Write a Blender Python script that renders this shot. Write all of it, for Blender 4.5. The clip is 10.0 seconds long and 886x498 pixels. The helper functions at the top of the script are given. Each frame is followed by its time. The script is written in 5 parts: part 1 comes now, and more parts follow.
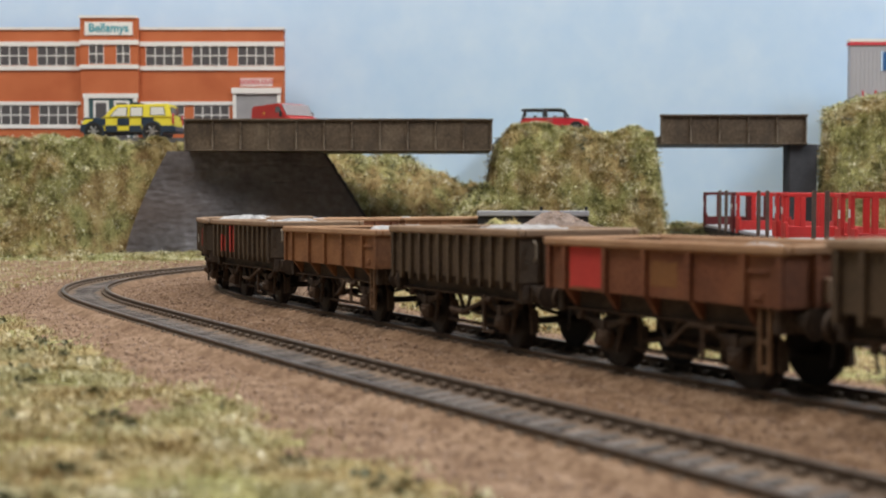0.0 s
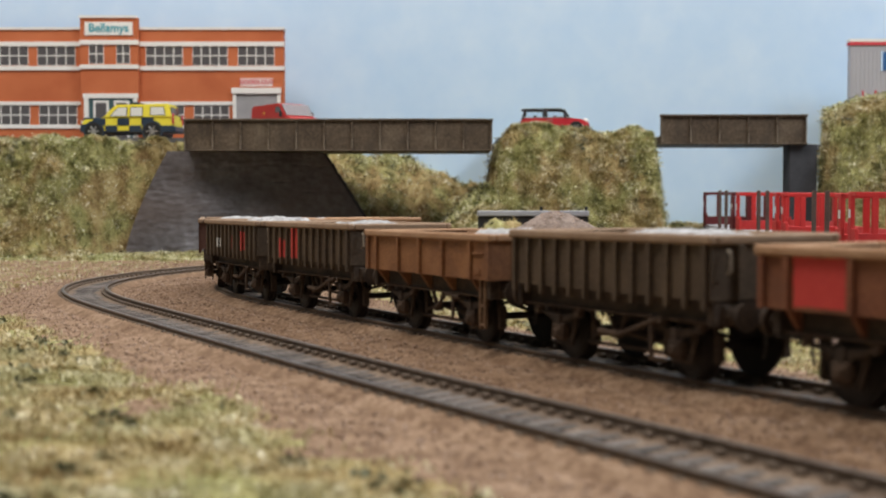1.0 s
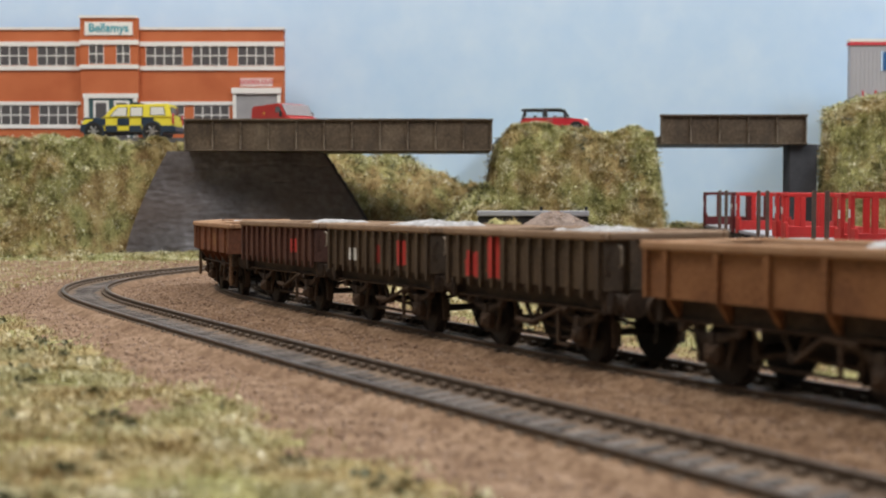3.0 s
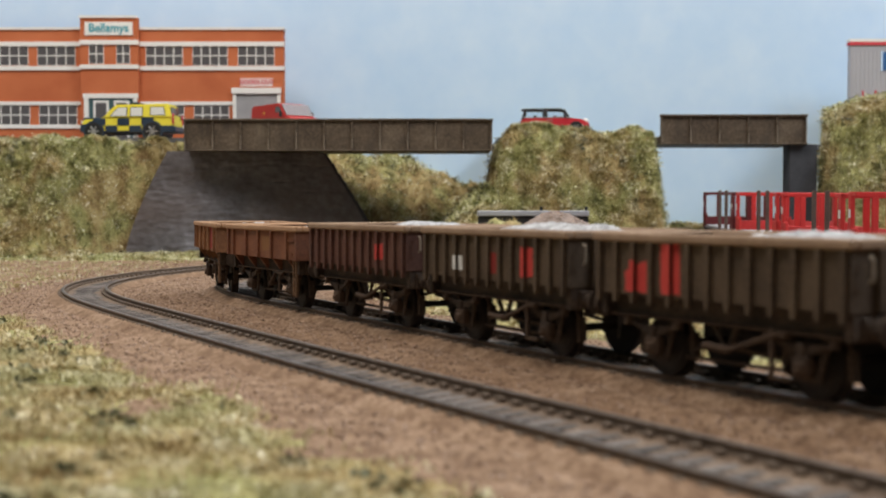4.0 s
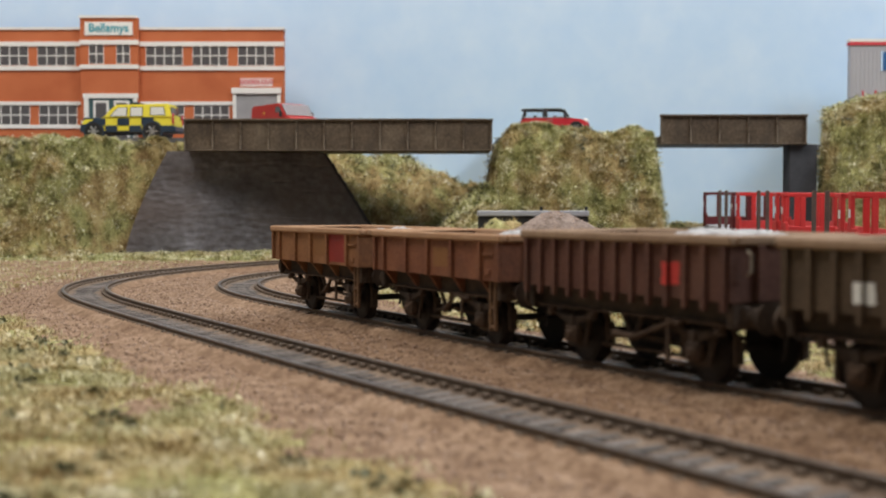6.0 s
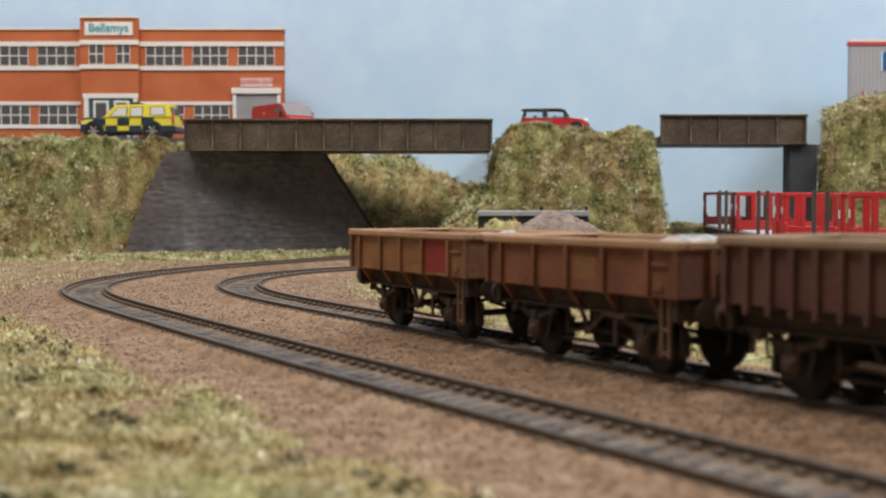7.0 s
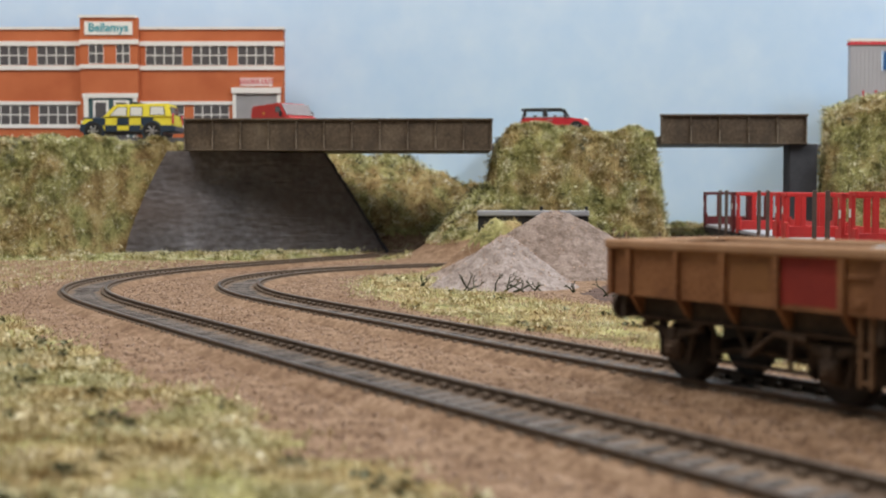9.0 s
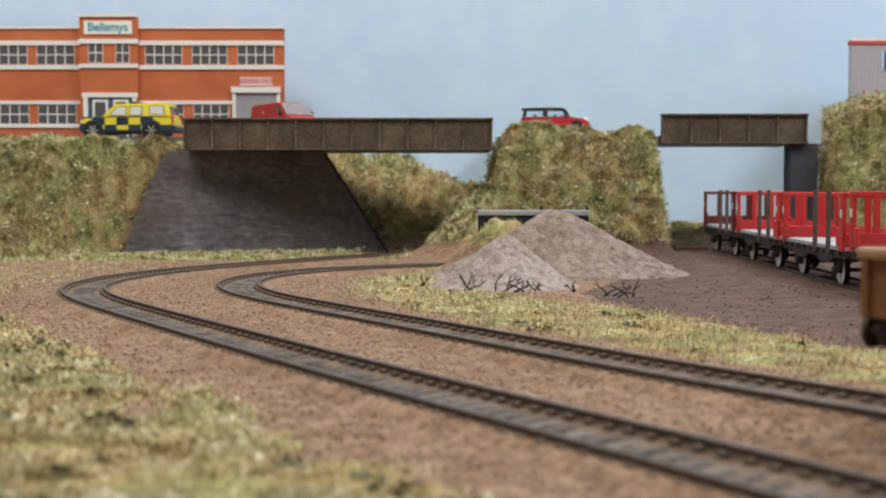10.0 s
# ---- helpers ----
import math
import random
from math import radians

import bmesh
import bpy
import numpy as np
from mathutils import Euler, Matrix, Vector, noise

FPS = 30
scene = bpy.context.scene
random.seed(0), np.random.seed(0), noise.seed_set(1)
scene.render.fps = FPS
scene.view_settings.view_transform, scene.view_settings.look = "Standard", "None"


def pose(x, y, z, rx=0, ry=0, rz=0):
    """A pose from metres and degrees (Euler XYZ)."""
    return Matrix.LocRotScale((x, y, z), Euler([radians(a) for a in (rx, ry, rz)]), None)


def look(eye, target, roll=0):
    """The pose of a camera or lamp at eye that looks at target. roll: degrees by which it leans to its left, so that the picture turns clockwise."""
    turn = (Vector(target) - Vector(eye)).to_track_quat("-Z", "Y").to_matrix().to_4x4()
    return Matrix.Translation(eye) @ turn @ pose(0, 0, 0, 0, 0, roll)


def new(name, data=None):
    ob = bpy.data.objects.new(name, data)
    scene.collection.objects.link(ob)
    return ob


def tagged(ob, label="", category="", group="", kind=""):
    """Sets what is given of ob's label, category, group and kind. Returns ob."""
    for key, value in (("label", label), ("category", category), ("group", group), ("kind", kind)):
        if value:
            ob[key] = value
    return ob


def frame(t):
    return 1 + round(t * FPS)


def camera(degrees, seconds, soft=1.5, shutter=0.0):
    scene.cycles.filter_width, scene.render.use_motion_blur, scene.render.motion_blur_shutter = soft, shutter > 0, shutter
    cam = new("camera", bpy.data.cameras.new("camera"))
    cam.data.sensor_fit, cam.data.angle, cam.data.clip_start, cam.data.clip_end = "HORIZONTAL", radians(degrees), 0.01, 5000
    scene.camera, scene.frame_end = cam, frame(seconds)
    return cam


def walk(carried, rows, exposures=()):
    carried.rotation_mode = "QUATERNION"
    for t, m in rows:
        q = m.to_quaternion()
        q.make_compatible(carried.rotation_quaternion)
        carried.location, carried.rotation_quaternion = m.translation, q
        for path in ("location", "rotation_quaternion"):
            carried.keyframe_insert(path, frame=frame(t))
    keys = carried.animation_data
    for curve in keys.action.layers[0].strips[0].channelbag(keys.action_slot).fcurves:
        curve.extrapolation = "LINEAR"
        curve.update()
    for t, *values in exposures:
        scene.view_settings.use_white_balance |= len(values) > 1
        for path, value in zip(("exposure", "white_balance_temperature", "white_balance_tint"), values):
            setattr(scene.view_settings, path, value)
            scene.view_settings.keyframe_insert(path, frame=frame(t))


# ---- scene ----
# All lengths below are written in millimetres of the model and scaled to metres by MM.
MM = 0.001
cam = camera(40.1, 10.0, soft=1.9, shutter=0.3)
cam.data.dof.use_dof = True
cam.data.dof.focus_distance = 0.49
cam.data.dof.aperture_fstop = 28.0
EYE = (0.0, 0.0, 0.0344)
AIM = (0.0, 1.0, 0.0344 - 0.03627)
STEP = (0.0, 0.002, 0.0)
TURN = (0.0, 0.002, -0.0005)
walk(cam, [(0.0, look(EYE, AIM)), (7.9, look(EYE, AIM)),
           (10.0, look([a + b for a, b in zip(EYE, STEP)], [a + b for a, b in zip(AIM, TURN)]))])

# ---------------------------------------------------------------- light
world = bpy.data.worlds.new("hall_air")
scene.world = world
world.use_nodes = True
world.node_tree.nodes["Background"].inputs[0].default_value = (0.93, 0.97, 1.0, 1)
world.node_tree.nodes["Background"].inputs[1].default_value = 0.20


def ceiling_lamp(name, at, aim, power, size_x, size_y, colour):
    data = bpy.data.lights.new(name, "AREA")
    data.shape, data.size, data.size_y, data.energy, data.color = "RECTANGLE", size_x, size_y, power, colour
    ob = new(name, data)
    ob.matrix_world = look(at, aim)
    return ob


ceiling_lamp("strip_lamp", (-0.50, 0.22, 1.15), (0.0, 0.85, 0.05), 8.8, 0.75, 0.25, (1.0, 0.93, 0.86))
ceiling_lamp("hall_lamp", (0.0, 0.15, 1.9), (-0.05, 0.95, 0.1), 17.0, 1.2, 0.6, (1.0, 0.92, 0.84))
ceiling_lamp("back_lamp", (0.9, 1.45, 1.5), (0.1, 0.40, 0.0), 20.0, 0.9, 0.7, (0.88, 0.95, 1.0))
ceiling_lamp("side_lamp", (1.15, 0.20, 1.05), (-0.1, 0.9, 0.05), 11.5, 0.5, 0.4, (0.95, 0.98, 1.0))


# ---------------------------------------------------------------- materials
def material(name, colours, scale=200.0, rough=0.8, metal=0.0, bump=0.3, fine=1200.0, spec=0.4, spread=(0.35, 0.65), per_object=0.0, per_island=0.0, stain=None, stain_scale=60.0, stain_amount=0.5):
    """Two scales of noise mix two or three colours; a third noise lays stains over them."""
    m = bpy.data.materials.new(name)
    m.use_nodes = True
    nt = m.node_tree
    b = nt.nodes["Principled BSDF"]
    L = nt.links.new
    co = nt.nodes.new("ShaderNodeTexCoord")
    n1 = nt.nodes.new("ShaderNodeTexNoise")
    n1.inputs["Scale"].default_value, n1.inputs["Detail"].default_value = scale, 5
    n2 = nt.nodes.new("ShaderNodeTexNoise")
    n2.inputs["Scale"].default_value, n2.inputs["Detail"].default_value = fine, 4
    L(co.outputs["Object"], n1.inputs["Vector"])
    L(co.outputs["Object"], n2.inputs["Vector"])
    mixf = nt.nodes.new("ShaderNodeMath")
    mixf.operation = "MULTIPLY_ADD"
    mixf.inputs[1].default_value = 0.45
    sub = nt.nodes.new("ShaderNodeMath")
    sub.operation = "MULTIPLY"
    sub.inputs[1].default_value = 0.55
    L(n1.outputs["Fac"], sub.inputs[0])
    L(n2.outputs["Fac"], mixf.inputs[0])
    L(sub.outputs[0], mixf.inputs[2])
    fac = mixf.outputs[0]
    if per_object or per_island:
        src = nt.nodes.new("ShaderNodeObjectInfo").outputs["Random"] if per_object else nt.nodes.new("ShaderNodeNewGeometry").outputs["Random Per Island"]
        add = nt.nodes.new("ShaderNodeMath")
        add.operation = "MULTIPLY_ADD"
        add.inputs[1].default_value = per_object or per_island
        L(src, add.inputs[0])
        L(fac, add.inputs[2])
        off = nt.nodes.new("ShaderNodeMath")
        off.operation = "SUBTRACT"
        off.inputs[1].default_value = 0.5 * (per_object or per_island)
        L(add.outputs[0], off.inputs[0])
        fac = off.outputs[0]
    ramp = nt.nodes.new("ShaderNodeValToRGB")
    cr = ramp.color_ramp
    k = len(colours)
    cr.elements[0].position, cr.elements[1].position = spread
    cr.elements[0].color, cr.elements[1].color = (*colours[0], 1), (*colours[-1], 1)
    for i in range(1, k - 1):
        e = cr.elements.new(spread[0] + (spread[1] - spread[0]) * i / (k - 1))
        e.color = (*colours[i], 1)
    L(fac, ramp.inputs[0])
    out = ramp.outputs[0]
    if stain:
        n3 = nt.nodes.new("ShaderNodeTexNoise")
        n3.inputs["Scale"].default_value, n3.inputs["Detail"].default_value = stain_scale, 6
        L(co.outputs["Object"], n3.inputs["Vector"])
        r3 = nt.nodes.new("ShaderNodeValToRGB")
        r3.color_ramp.elements[0].position, r3.color_ramp.elements[1].position = 0.48, 0.68
        L(n3.outputs["Fac"], r3.inputs[0])
        am = nt.nodes.new("ShaderNodeMath")
        am.operation = "MULTIPLY"
        am.inputs[1].default_value = stain_amount
        L(r3.outputs[0], am.inputs[0])
        mx = nt.nodes.new("ShaderNodeMix")
        mx.data_type = "RGBA"
        for s in mx.inputs:
            if s.type == "RGBA" and s.name == "B":
                s.default_value = (*stain, 1)
        ca = [s for s in mx.inputs if s.type == "RGBA" and s.name == "A"][0]
        L(am.outputs[0], mx.inputs[0])
        L(out, ca)
        out = [s for s in mx.outputs if s.type == "RGBA"][0]
    L(out, b.inputs["Base Color"])
    b.inputs["Roughness"].default_value = rough
    b.inputs["Metallic"].default_value = metal
    b.inputs["Specular IOR Level"].default_value = spec
    if bump:
        bp = nt.nodes.new("ShaderNodeBump")
        bp.inputs["Strength"].default_value, bp.inputs["Distance"].default_value = bump, 0.0006
        L(n2.outputs["Fac"], bp.inputs["Height"])
        L(bp.outputs[0], b.inputs["Normal"])
    return m


def foliage(name, warm, cool, patch=16.0, tuft=60.0, fine=420.0, spread=(0.38, 0.62), per_island=0.2, rough=0.95, bump=0.0):
    """Fibres or foam: two colour ranges, warm and cool, that take turns in patches; tufts and single fibres vary within them."""
    m = bpy.data.materials.new(name)
    m.use_nodes = True
    nt = m.node_tree
    b = nt.nodes["Principled BSDF"]
    L = nt.links.new
    co = nt.nodes.new("ShaderNodeTexCoord")

    def noise_at(scale, detail):
        n = nt.nodes.new("ShaderNodeTexNoise")
        n.inputs["Scale"].default_value, n.inputs["Detail"].default_value = scale, detail
        L(co.outputs["Object"], n.inputs["Vector"])
        return n.outputs["Fac"]

    def weighed(value, weight, plus):
        k = nt.nodes.new("ShaderNodeMath")
        k.operation = "MULTIPLY_ADD"
        k.inputs[1].default_value = weight
        L(value, k.inputs[0])
        if isinstance(plus, float):
            k.inputs[2].default_value = plus
        else:
            L(plus, k.inputs[2])
        return k.outputs[0]

    small = noise_at(fine, 3)
    fac = weighed(noise_at(tuft, 4), 0.65, weighed(small, 0.35, -0.5 * per_island))
    if per_island:
        fac = weighed(nt.nodes.new("ShaderNodeNewGeometry").outputs["Random Per Island"], per_island, fac)
    sides = []
    for colours in (warm, cool):
        ramp = nt.nodes.new("ShaderNodeValToRGB")
        cr = ramp.color_ramp
        cr.elements[0].position, cr.elements[1].position = spread
        cr.elements[0].color, cr.elements[1].color = (*colours[0], 1), (*colours[-1], 1)
        for i in range(1, len(colours) - 1):
            cr.elements.new(spread[0] + (spread[1] - spread[0]) * i / (len(colours) - 1)).color = (*colours[i], 1)
        L(fac, ramp.inputs[0])
        sides.append(ramp.outputs[0])
    turn = nt.nodes.new("ShaderNodeValToRGB")
    turn.color_ramp.elements[0].position, turn.color_ramp.elements[1].position = 0.44, 0.56
    L(noise_at(patch, 5), turn.inputs[0])
    mx = nt.nodes.new("ShaderNodeMixRGB")
    L(turn.outputs[0], mx.inputs[0])
    L(sides[0], mx.inputs[1])
    L(sides[1], mx.inputs[2])
    L(mx.outputs[0], b.inputs["Base Color"])
    b.inputs["Roughness"].default_value = rough
    b.inputs["Specular IOR Level"].default_value = 0.15
    if bump:
        bp = nt.nodes.new("ShaderNodeBump")
        bp.inputs["Strength"].default_value, bp.inputs["Distance"].default_value = bump, 0.0008
        L(small, bp.inputs["Height"])
        L(bp.outputs[0], b.inputs["Normal"])
    return m


def glass(name, tint, rough=0.06):
    m = bpy.data.materials.new(name)
    m.use_nodes = True
    b = m.node_tree.nodes["Principled BSDF"]
    b.inputs["Base Color"].default_value = (*tint, 1)
    b.inputs["Roughness"].default_value = rough
    b.inputs["Specular IOR Level"].default_value = 0.8
    return m


M_DIRT = material("pale_ballast", [(0.145, 0.081, 0.045), (0.235, 0.145, 0.086), (0.34, 0.228, 0.15)], 200, 0.95, bump=1.0, fine=800, spread=(0.38, 0.62), stain=(0.185, 0.106, 0.058), stain_scale=14, stain_amount=0.7)
M_YARD = material("brown_yard_earth", [(0.050, 0.028, 0.021), (0.100, 0.058, 0.043), (0.155, 0.097, 0.077)], 120, 0.95, bump=0.45, fine=900, spread=(0.34, 0.66), stain=(0.060, 0.038, 0.028), stain_scale=45, stain_amount=0.6)
WARM_STRAW = [(0.18, 0.145, 0.062), (0.39, 0.32, 0.14), (0.56, 0.48, 0.25), (0.69, 0.63, 0.42), (0.84, 0.79, 0.63)]
COOL_STRAW = [(0.145, 0.155, 0.075), (0.34, 0.345, 0.145), (0.52, 0.52, 0.245), (0.66, 0.65, 0.39), (0.83, 0.805, 0.63)]
M_SOIL = foliage("grass_soil", [(0.15, 0.10, 0.045), (0.30, 0.22, 0.10), (0.42, 0.34, 0.17)], [(0.11, 0.105, 0.045), (0.26, 0.245, 0.10), (0.40, 0.38, 0.17)], 34, 110, 500, per_island=0.0, bump=0.8)
M_GRASS = foliage("static_grass", WARM_STRAW, COOL_STRAW, 34, 120, 420, (0.37, 0.63), 0.16)
M_PALEGRASS = foliage("pale_foreground_grass", [(0.33, 0.235, 0.11), (0.50, 0.40, 0.21), (0.66, 0.57, 0.36), (0.79, 0.73, 0.54)], [(0.33, 0.305, 0.16), (0.50, 0.465, 0.26), (0.66, 0.615, 0.40), (0.80, 0.76, 0.59)], 26, 90, 420, (0.36, 0.66), 0.12)
M_FOAM = foliage("foam_foliage", [(0.045, 0.042, 0.022), (0.13, 0.125, 0.065), (0.30, 0.29, 0.18)], [(0.05, 0.056, 0.034), (0.15, 0.16, 0.10), (0.34, 0.35, 0.25)], 40, 90, 600, (0.3, 0.7), 0.4)
M_TWIG = material("dark_twig", [(0.02, 0.025, 0.012), (0.06, 0.065, 0.03)], 300, 0.9, bump=0.3)
M_STONE = material("loose_stone", [(0.12, 0.07, 0.045), (0.27, 0.175, 0.12), (0.44, 0.33, 0.26)], 300, 0.95, bump=0.3, per_island=0.6, spread=(0.2, 0.8))
M_RAIL = material("rail_side_paint", [(0.10, 0.070, 0.048), (0.175, 0.125, 0.088)], 400, 0.6, bump=0.2, spec=0.4)
M_RAILTOP = material("worn_rail_head", [(0.12, 0.10, 0.09), (0.24, 0.215, 0.20)], 200, 0.36, metal=0.7, bump=0.1)
M_SLEEPER = material("weathered_sleeper", [(0.055, 0.044, 0.038), (0.105, 0.088, 0.078), (0.165, 0.14, 0.125)], 500, 0.75, bump=0.5, per_object=0.35)
M_BED = material("brown_ballast_between_rails", [(0.085, 0.055, 0.036), (0.16, 0.108, 0.072), (0.25, 0.18, 0.125)], 250, 0.9, bump=1.0, fine=900, stain=(0.09, 0.07, 0.06), stain_scale=40)
M_TAN = material("tan_wagon_steel", [(0.17, 0.070, 0.029), (0.27, 0.120, 0.050), (0.34, 0.162, 0.073)], 70, 0.75, bump=0.25, stain=(0.13, 0.055, 0.03), stain_scale=55, stain_amount=0.7)
M_BROWN = material("rust_brown_wagon_steel", [(0.13, 0.043, 0.023), (0.21, 0.077, 0.038), (0.26, 0.11, 0.054)], 70, 0.75, bump=0.25, stain=(0.09, 0.04, 0.025), stain_scale=55, stain_amount=0.6)
M_DARK = material("dark_grimy_wagon_steel", [(0.052, 0.034, 0.021), (0.090, 0.060, 0.037), (0.125, 0.086, 0.053)], 70, 0.75, bump=0.25, stain=(0.045, 0.03, 0.02), stain_scale=55, stain_amount=0.6)
M_MAROON = material("maroon_wagon_steel", [(0.075, 0.028, 0.02), (0.12, 0.05, 0.035), (0.145, 0.072, 0.05)], 70, 0.75, bump=0.25, stain=(0.05, 0.025, 0.02), stain_scale=55, stain_amount=0.6)
M_RIM = material("dusty_wagon_rim", [(0.26, 0.17, 0.11), (0.36, 0.25, 0.17)], 120, 0.85, bump=0.2)
M_RIMTAN = material("dusty_tan_rim", [(0.36, 0.20, 0.11), (0.45, 0.28, 0.17)], 120, 0.85, bump=0.2)
M_FRAME = material("grimy_underframe", [(0.026, 0.018, 0.013), (0.054, 0.036, 0.025), (0.092, 0.060, 0.040)], 120, 0.8, bump=0.3)
M_RUST = material("rusty_strap", [(0.11, 0.06, 0.032), (0.22, 0.125, 0.065)], 150, 0.8, bump=0.3)
M_WHEEL = material("black_wheel", [(0.014, 0.011, 0.010), (0.035, 0.026, 0.021)], 200, 0.6, bump=0.1)
M_REDPATCH = material("bright_red_patch", [(0.52, 0.045, 0.04), (0.62, 0.07, 0.055)], 120, 0.7, bump=0.2)
M_OXRED = material("faded_oxide_red_panel", [(0.22, 0.022, 0.018), (0.30, 0.035, 0.026)], 120, 0.7, bump=0.2)
M_OCHRE = material("ochre_rust_panel", [(0.20, 0.085, 0.033), (0.28, 0.13, 0.046)], 60, 0.75, bump=0.2)
M_WHITE = material("white_paint", [(0.72, 0.72, 0.70), (0.84, 0.84, 0.82)], 60, 0.6, bump=0.05)
M_LOAD = material("pale_stone_load", [(0.25, 0.245, 0.245), (0.42, 0.415, 0.42), (0.60, 0.60, 0.61)], 400, 0.95, bump=1.0, fine=1300, spread=(0.38, 0.62))
M_HEAP = material("pinkish_ballast_heap", [(0.165, 0.122, 0.10), (0.26, 0.20, 0.17), (0.36, 0.288, 0.252)], 120, 0.95, bump=1.0, fine=800, stain=(0.10, 0.07, 0.055), stain_scale=260, stain_amount=0.75)
M_GIRDER = material("weathered_girder", [(0.050, 0.035, 0.023), (0.092, 0.067, 0.044), (0.14, 0.108, 0.074)], 50, 0.62, bump=0.35, fine=500, spread=(0.38, 0.62), stain=(0.042, 0.03, 0.022), stain_scale=70, stain_amount=0.6)
M_STREAK = material("pale_rivet_streak", [(0.22, 0.18, 0.14), (0.34, 0.29, 0.23)], 300, 0.8, bump=0.1)
M_CONC = material("grey_concrete", [(0.075, 0.066, 0.068), (0.13, 0.122, 0.132), (0.215, 0.211, 0.236)], 30, 0.44, bump=0.3, fine=200, spec=0.65, spread=(0.36, 0.64), stain=(0.085, 0.060, 0.05), stain_scale=15, stain_amount=0.75)
M_PIER = material("dark_pier", [(0.03, 0.033, 0.04), (0.06, 0.064, 0.075)], 60, 0.7, bump=0.3)
M_SKY = material("painted_sky", [(0.525, 0.72, 0.955), (0.58, 0.76, 0.97), (0.65, 0.81, 0.985)], 3.5, 0.75, bump=0.06, fine=40, spec=0.2)
M_BRICK = material("printed_orange_brick", [(0.44, 0.11, 0.040), (0.52, 0.145, 0.055), (0.57, 0.17, 0.068)], 40, 0.75, bump=0.1, fine=1600)
M_TRIM = material("white_card_trim", [(0.78, 0.77, 0.75), (0.86, 0.85, 0.83)], 60, 0.7, bump=0.0)
M_PANE = glass("dark_window_pane", (0.10, 0.095, 0.10), 0.25)
M_SHUTTER = material("grey_shutter", [(0.34, 0.34, 0.36), (0.42, 0.42, 0.44)], 90, 0.6, bump=0.05)
M_TEAL = material("teal_lettering", [(0.05, 0.32, 0.40), (0.07, 0.38, 0.46)], 90, 0.7, bump=0.0)
M_SIGNRED = material("red_lettering", [(0.55, 0.05, 0.07), (0.62, 0.08, 0.09)], 90, 0.7, bump=0.0)
M_PINK = material("pale_sign_board", [(0.74, 0.60, 0.60), (0.80, 0.70, 0.69)], 90, 0.7, bump=0.0)
M_GREYWALL = material("grey_clad_wall", [(0.40, 0.40, 0.44), (0.45, 0.45, 0.49)], 40, 0.7, bump=0.05)
M_BLUE = material("blue_sign", [(0.02, 0.09, 0.26), (0.03, 0.13, 0.34)], 90, 0.6, bump=0.0)
M_YELLOW = material("yellow_car_paint", [(0.72, 0.62, 0.04), (0.78, 0.68, 0.07)], 60, 0.35, bump=0.0, spec=0.5)
M_NAVY = material("navy_car_paint", [(0.018, 0.035, 0.060), (0.03, 0.05, 0.08)], 60, 0.35, bump=0.0, spec=0.5)
M_CARRED = material("red_car_paint", [(0.46, 0.018, 0.03), (0.54, 0.03, 0.045)], 60, 0.3, bump=0.0, spec=0.5)
M_VANRED = material("van_red_paint", [(0.42, 0.03, 0.03), (0.50, 0.05, 0.045)], 60, 0.45, bump=0.0, spec=0.4)
M_TYRE = material("black_rubber", [(0.012, 0.012, 0.012), (0.03, 0.03, 0.03)], 200, 0.8, bump=0.0)
M_SILVER = material("silver_hub", [(0.45, 0.45, 0.46), (0.58, 0.58, 0.60)], 200, 0.35, metal=0.7, bump=0.0)
M_CARGLASS = glass("car_glass", (0.10, 0.11, 0.12), 0.08)
# opaque pane; its pale colour stands in for light seen through the car
M_BRIGHTVIEW = glass("bright_view_pane", (0.66, 0.67, 0.64), 0.15)
M_BLACK = material("matt_black", [(0.012, 0.012, 0.013), (0.03, 0.03, 0.03)], 100, 0.6, bump=0.0)
M_ROAD = material("grey_road", [(0.10, 0.10, 0.105), (0.16, 0.16, 0.165)], 120, 0.9, bump=0.3)
M_TIMRED = material("bright_red_wagon_paint", [(0.56, 0.030, 0.030), (0.66, 0.05, 0.045)], 50, 0.55, bump=0.1, stain=(0.34, 0.03, 0.03), stain_scale=40, stain_amount=0.5)
M_TIMDARK = material("dark_red_wagon_paint", [(0.10, 0.014, 0.018), (0.15, 0.024, 0.027)], 50, 0.6, bump=0.1)
M_STAKE = material("brown_grey_stake", [(0.085, 0.06, 0.05), (0.14, 0.10, 0.085)], 150, 0.8, bump=0.2)
M_DECK = material("pale_grey_wagon_floor", [(0.30, 0.30, 0.33), (0.42, 0.42, 0.45)], 90, 0.8, bump=0.2)
M_CHASSIS = material("dark_chassis", [(0.028, 0.025, 0.024), (0.055, 0.048, 0.044)], 120, 0.7, bump=0.2)
M_HALL = material("plain_hall_paint", [(0.55, 0.54, 0.52), (0.62, 0.61, 0.59)], 2, 0.9, bump=0.0)
M_CAP = material("pale_concrete_cap", [(0.30, 0.31, 0.34), (0.40, 0.41, 0.44)], 90, 0.8, bump=0.3)
M_AXLE = material("browned_axlebox", [(0.042, 0.026, 0.017), (0.095, 0.058, 0.036)], 200, 0.85, bump=0.3)
M_TANGRASS = foliage("straw_foam", WARM_STRAW, COOL_STRAW, 34, 120, 300, (0.35, 0.61), 0.24)
M_HEAPPALE = material("pale_ballast_heap", [(0.23, 0.182, 0.163), (0.325, 0.27, 0.248), (0.42, 0.362, 0.342)], 120, 0.95, bump=1.0, fine=800, stain=(0.14, 0.105, 0.09), stain_scale=280, stain_amount=0.6)


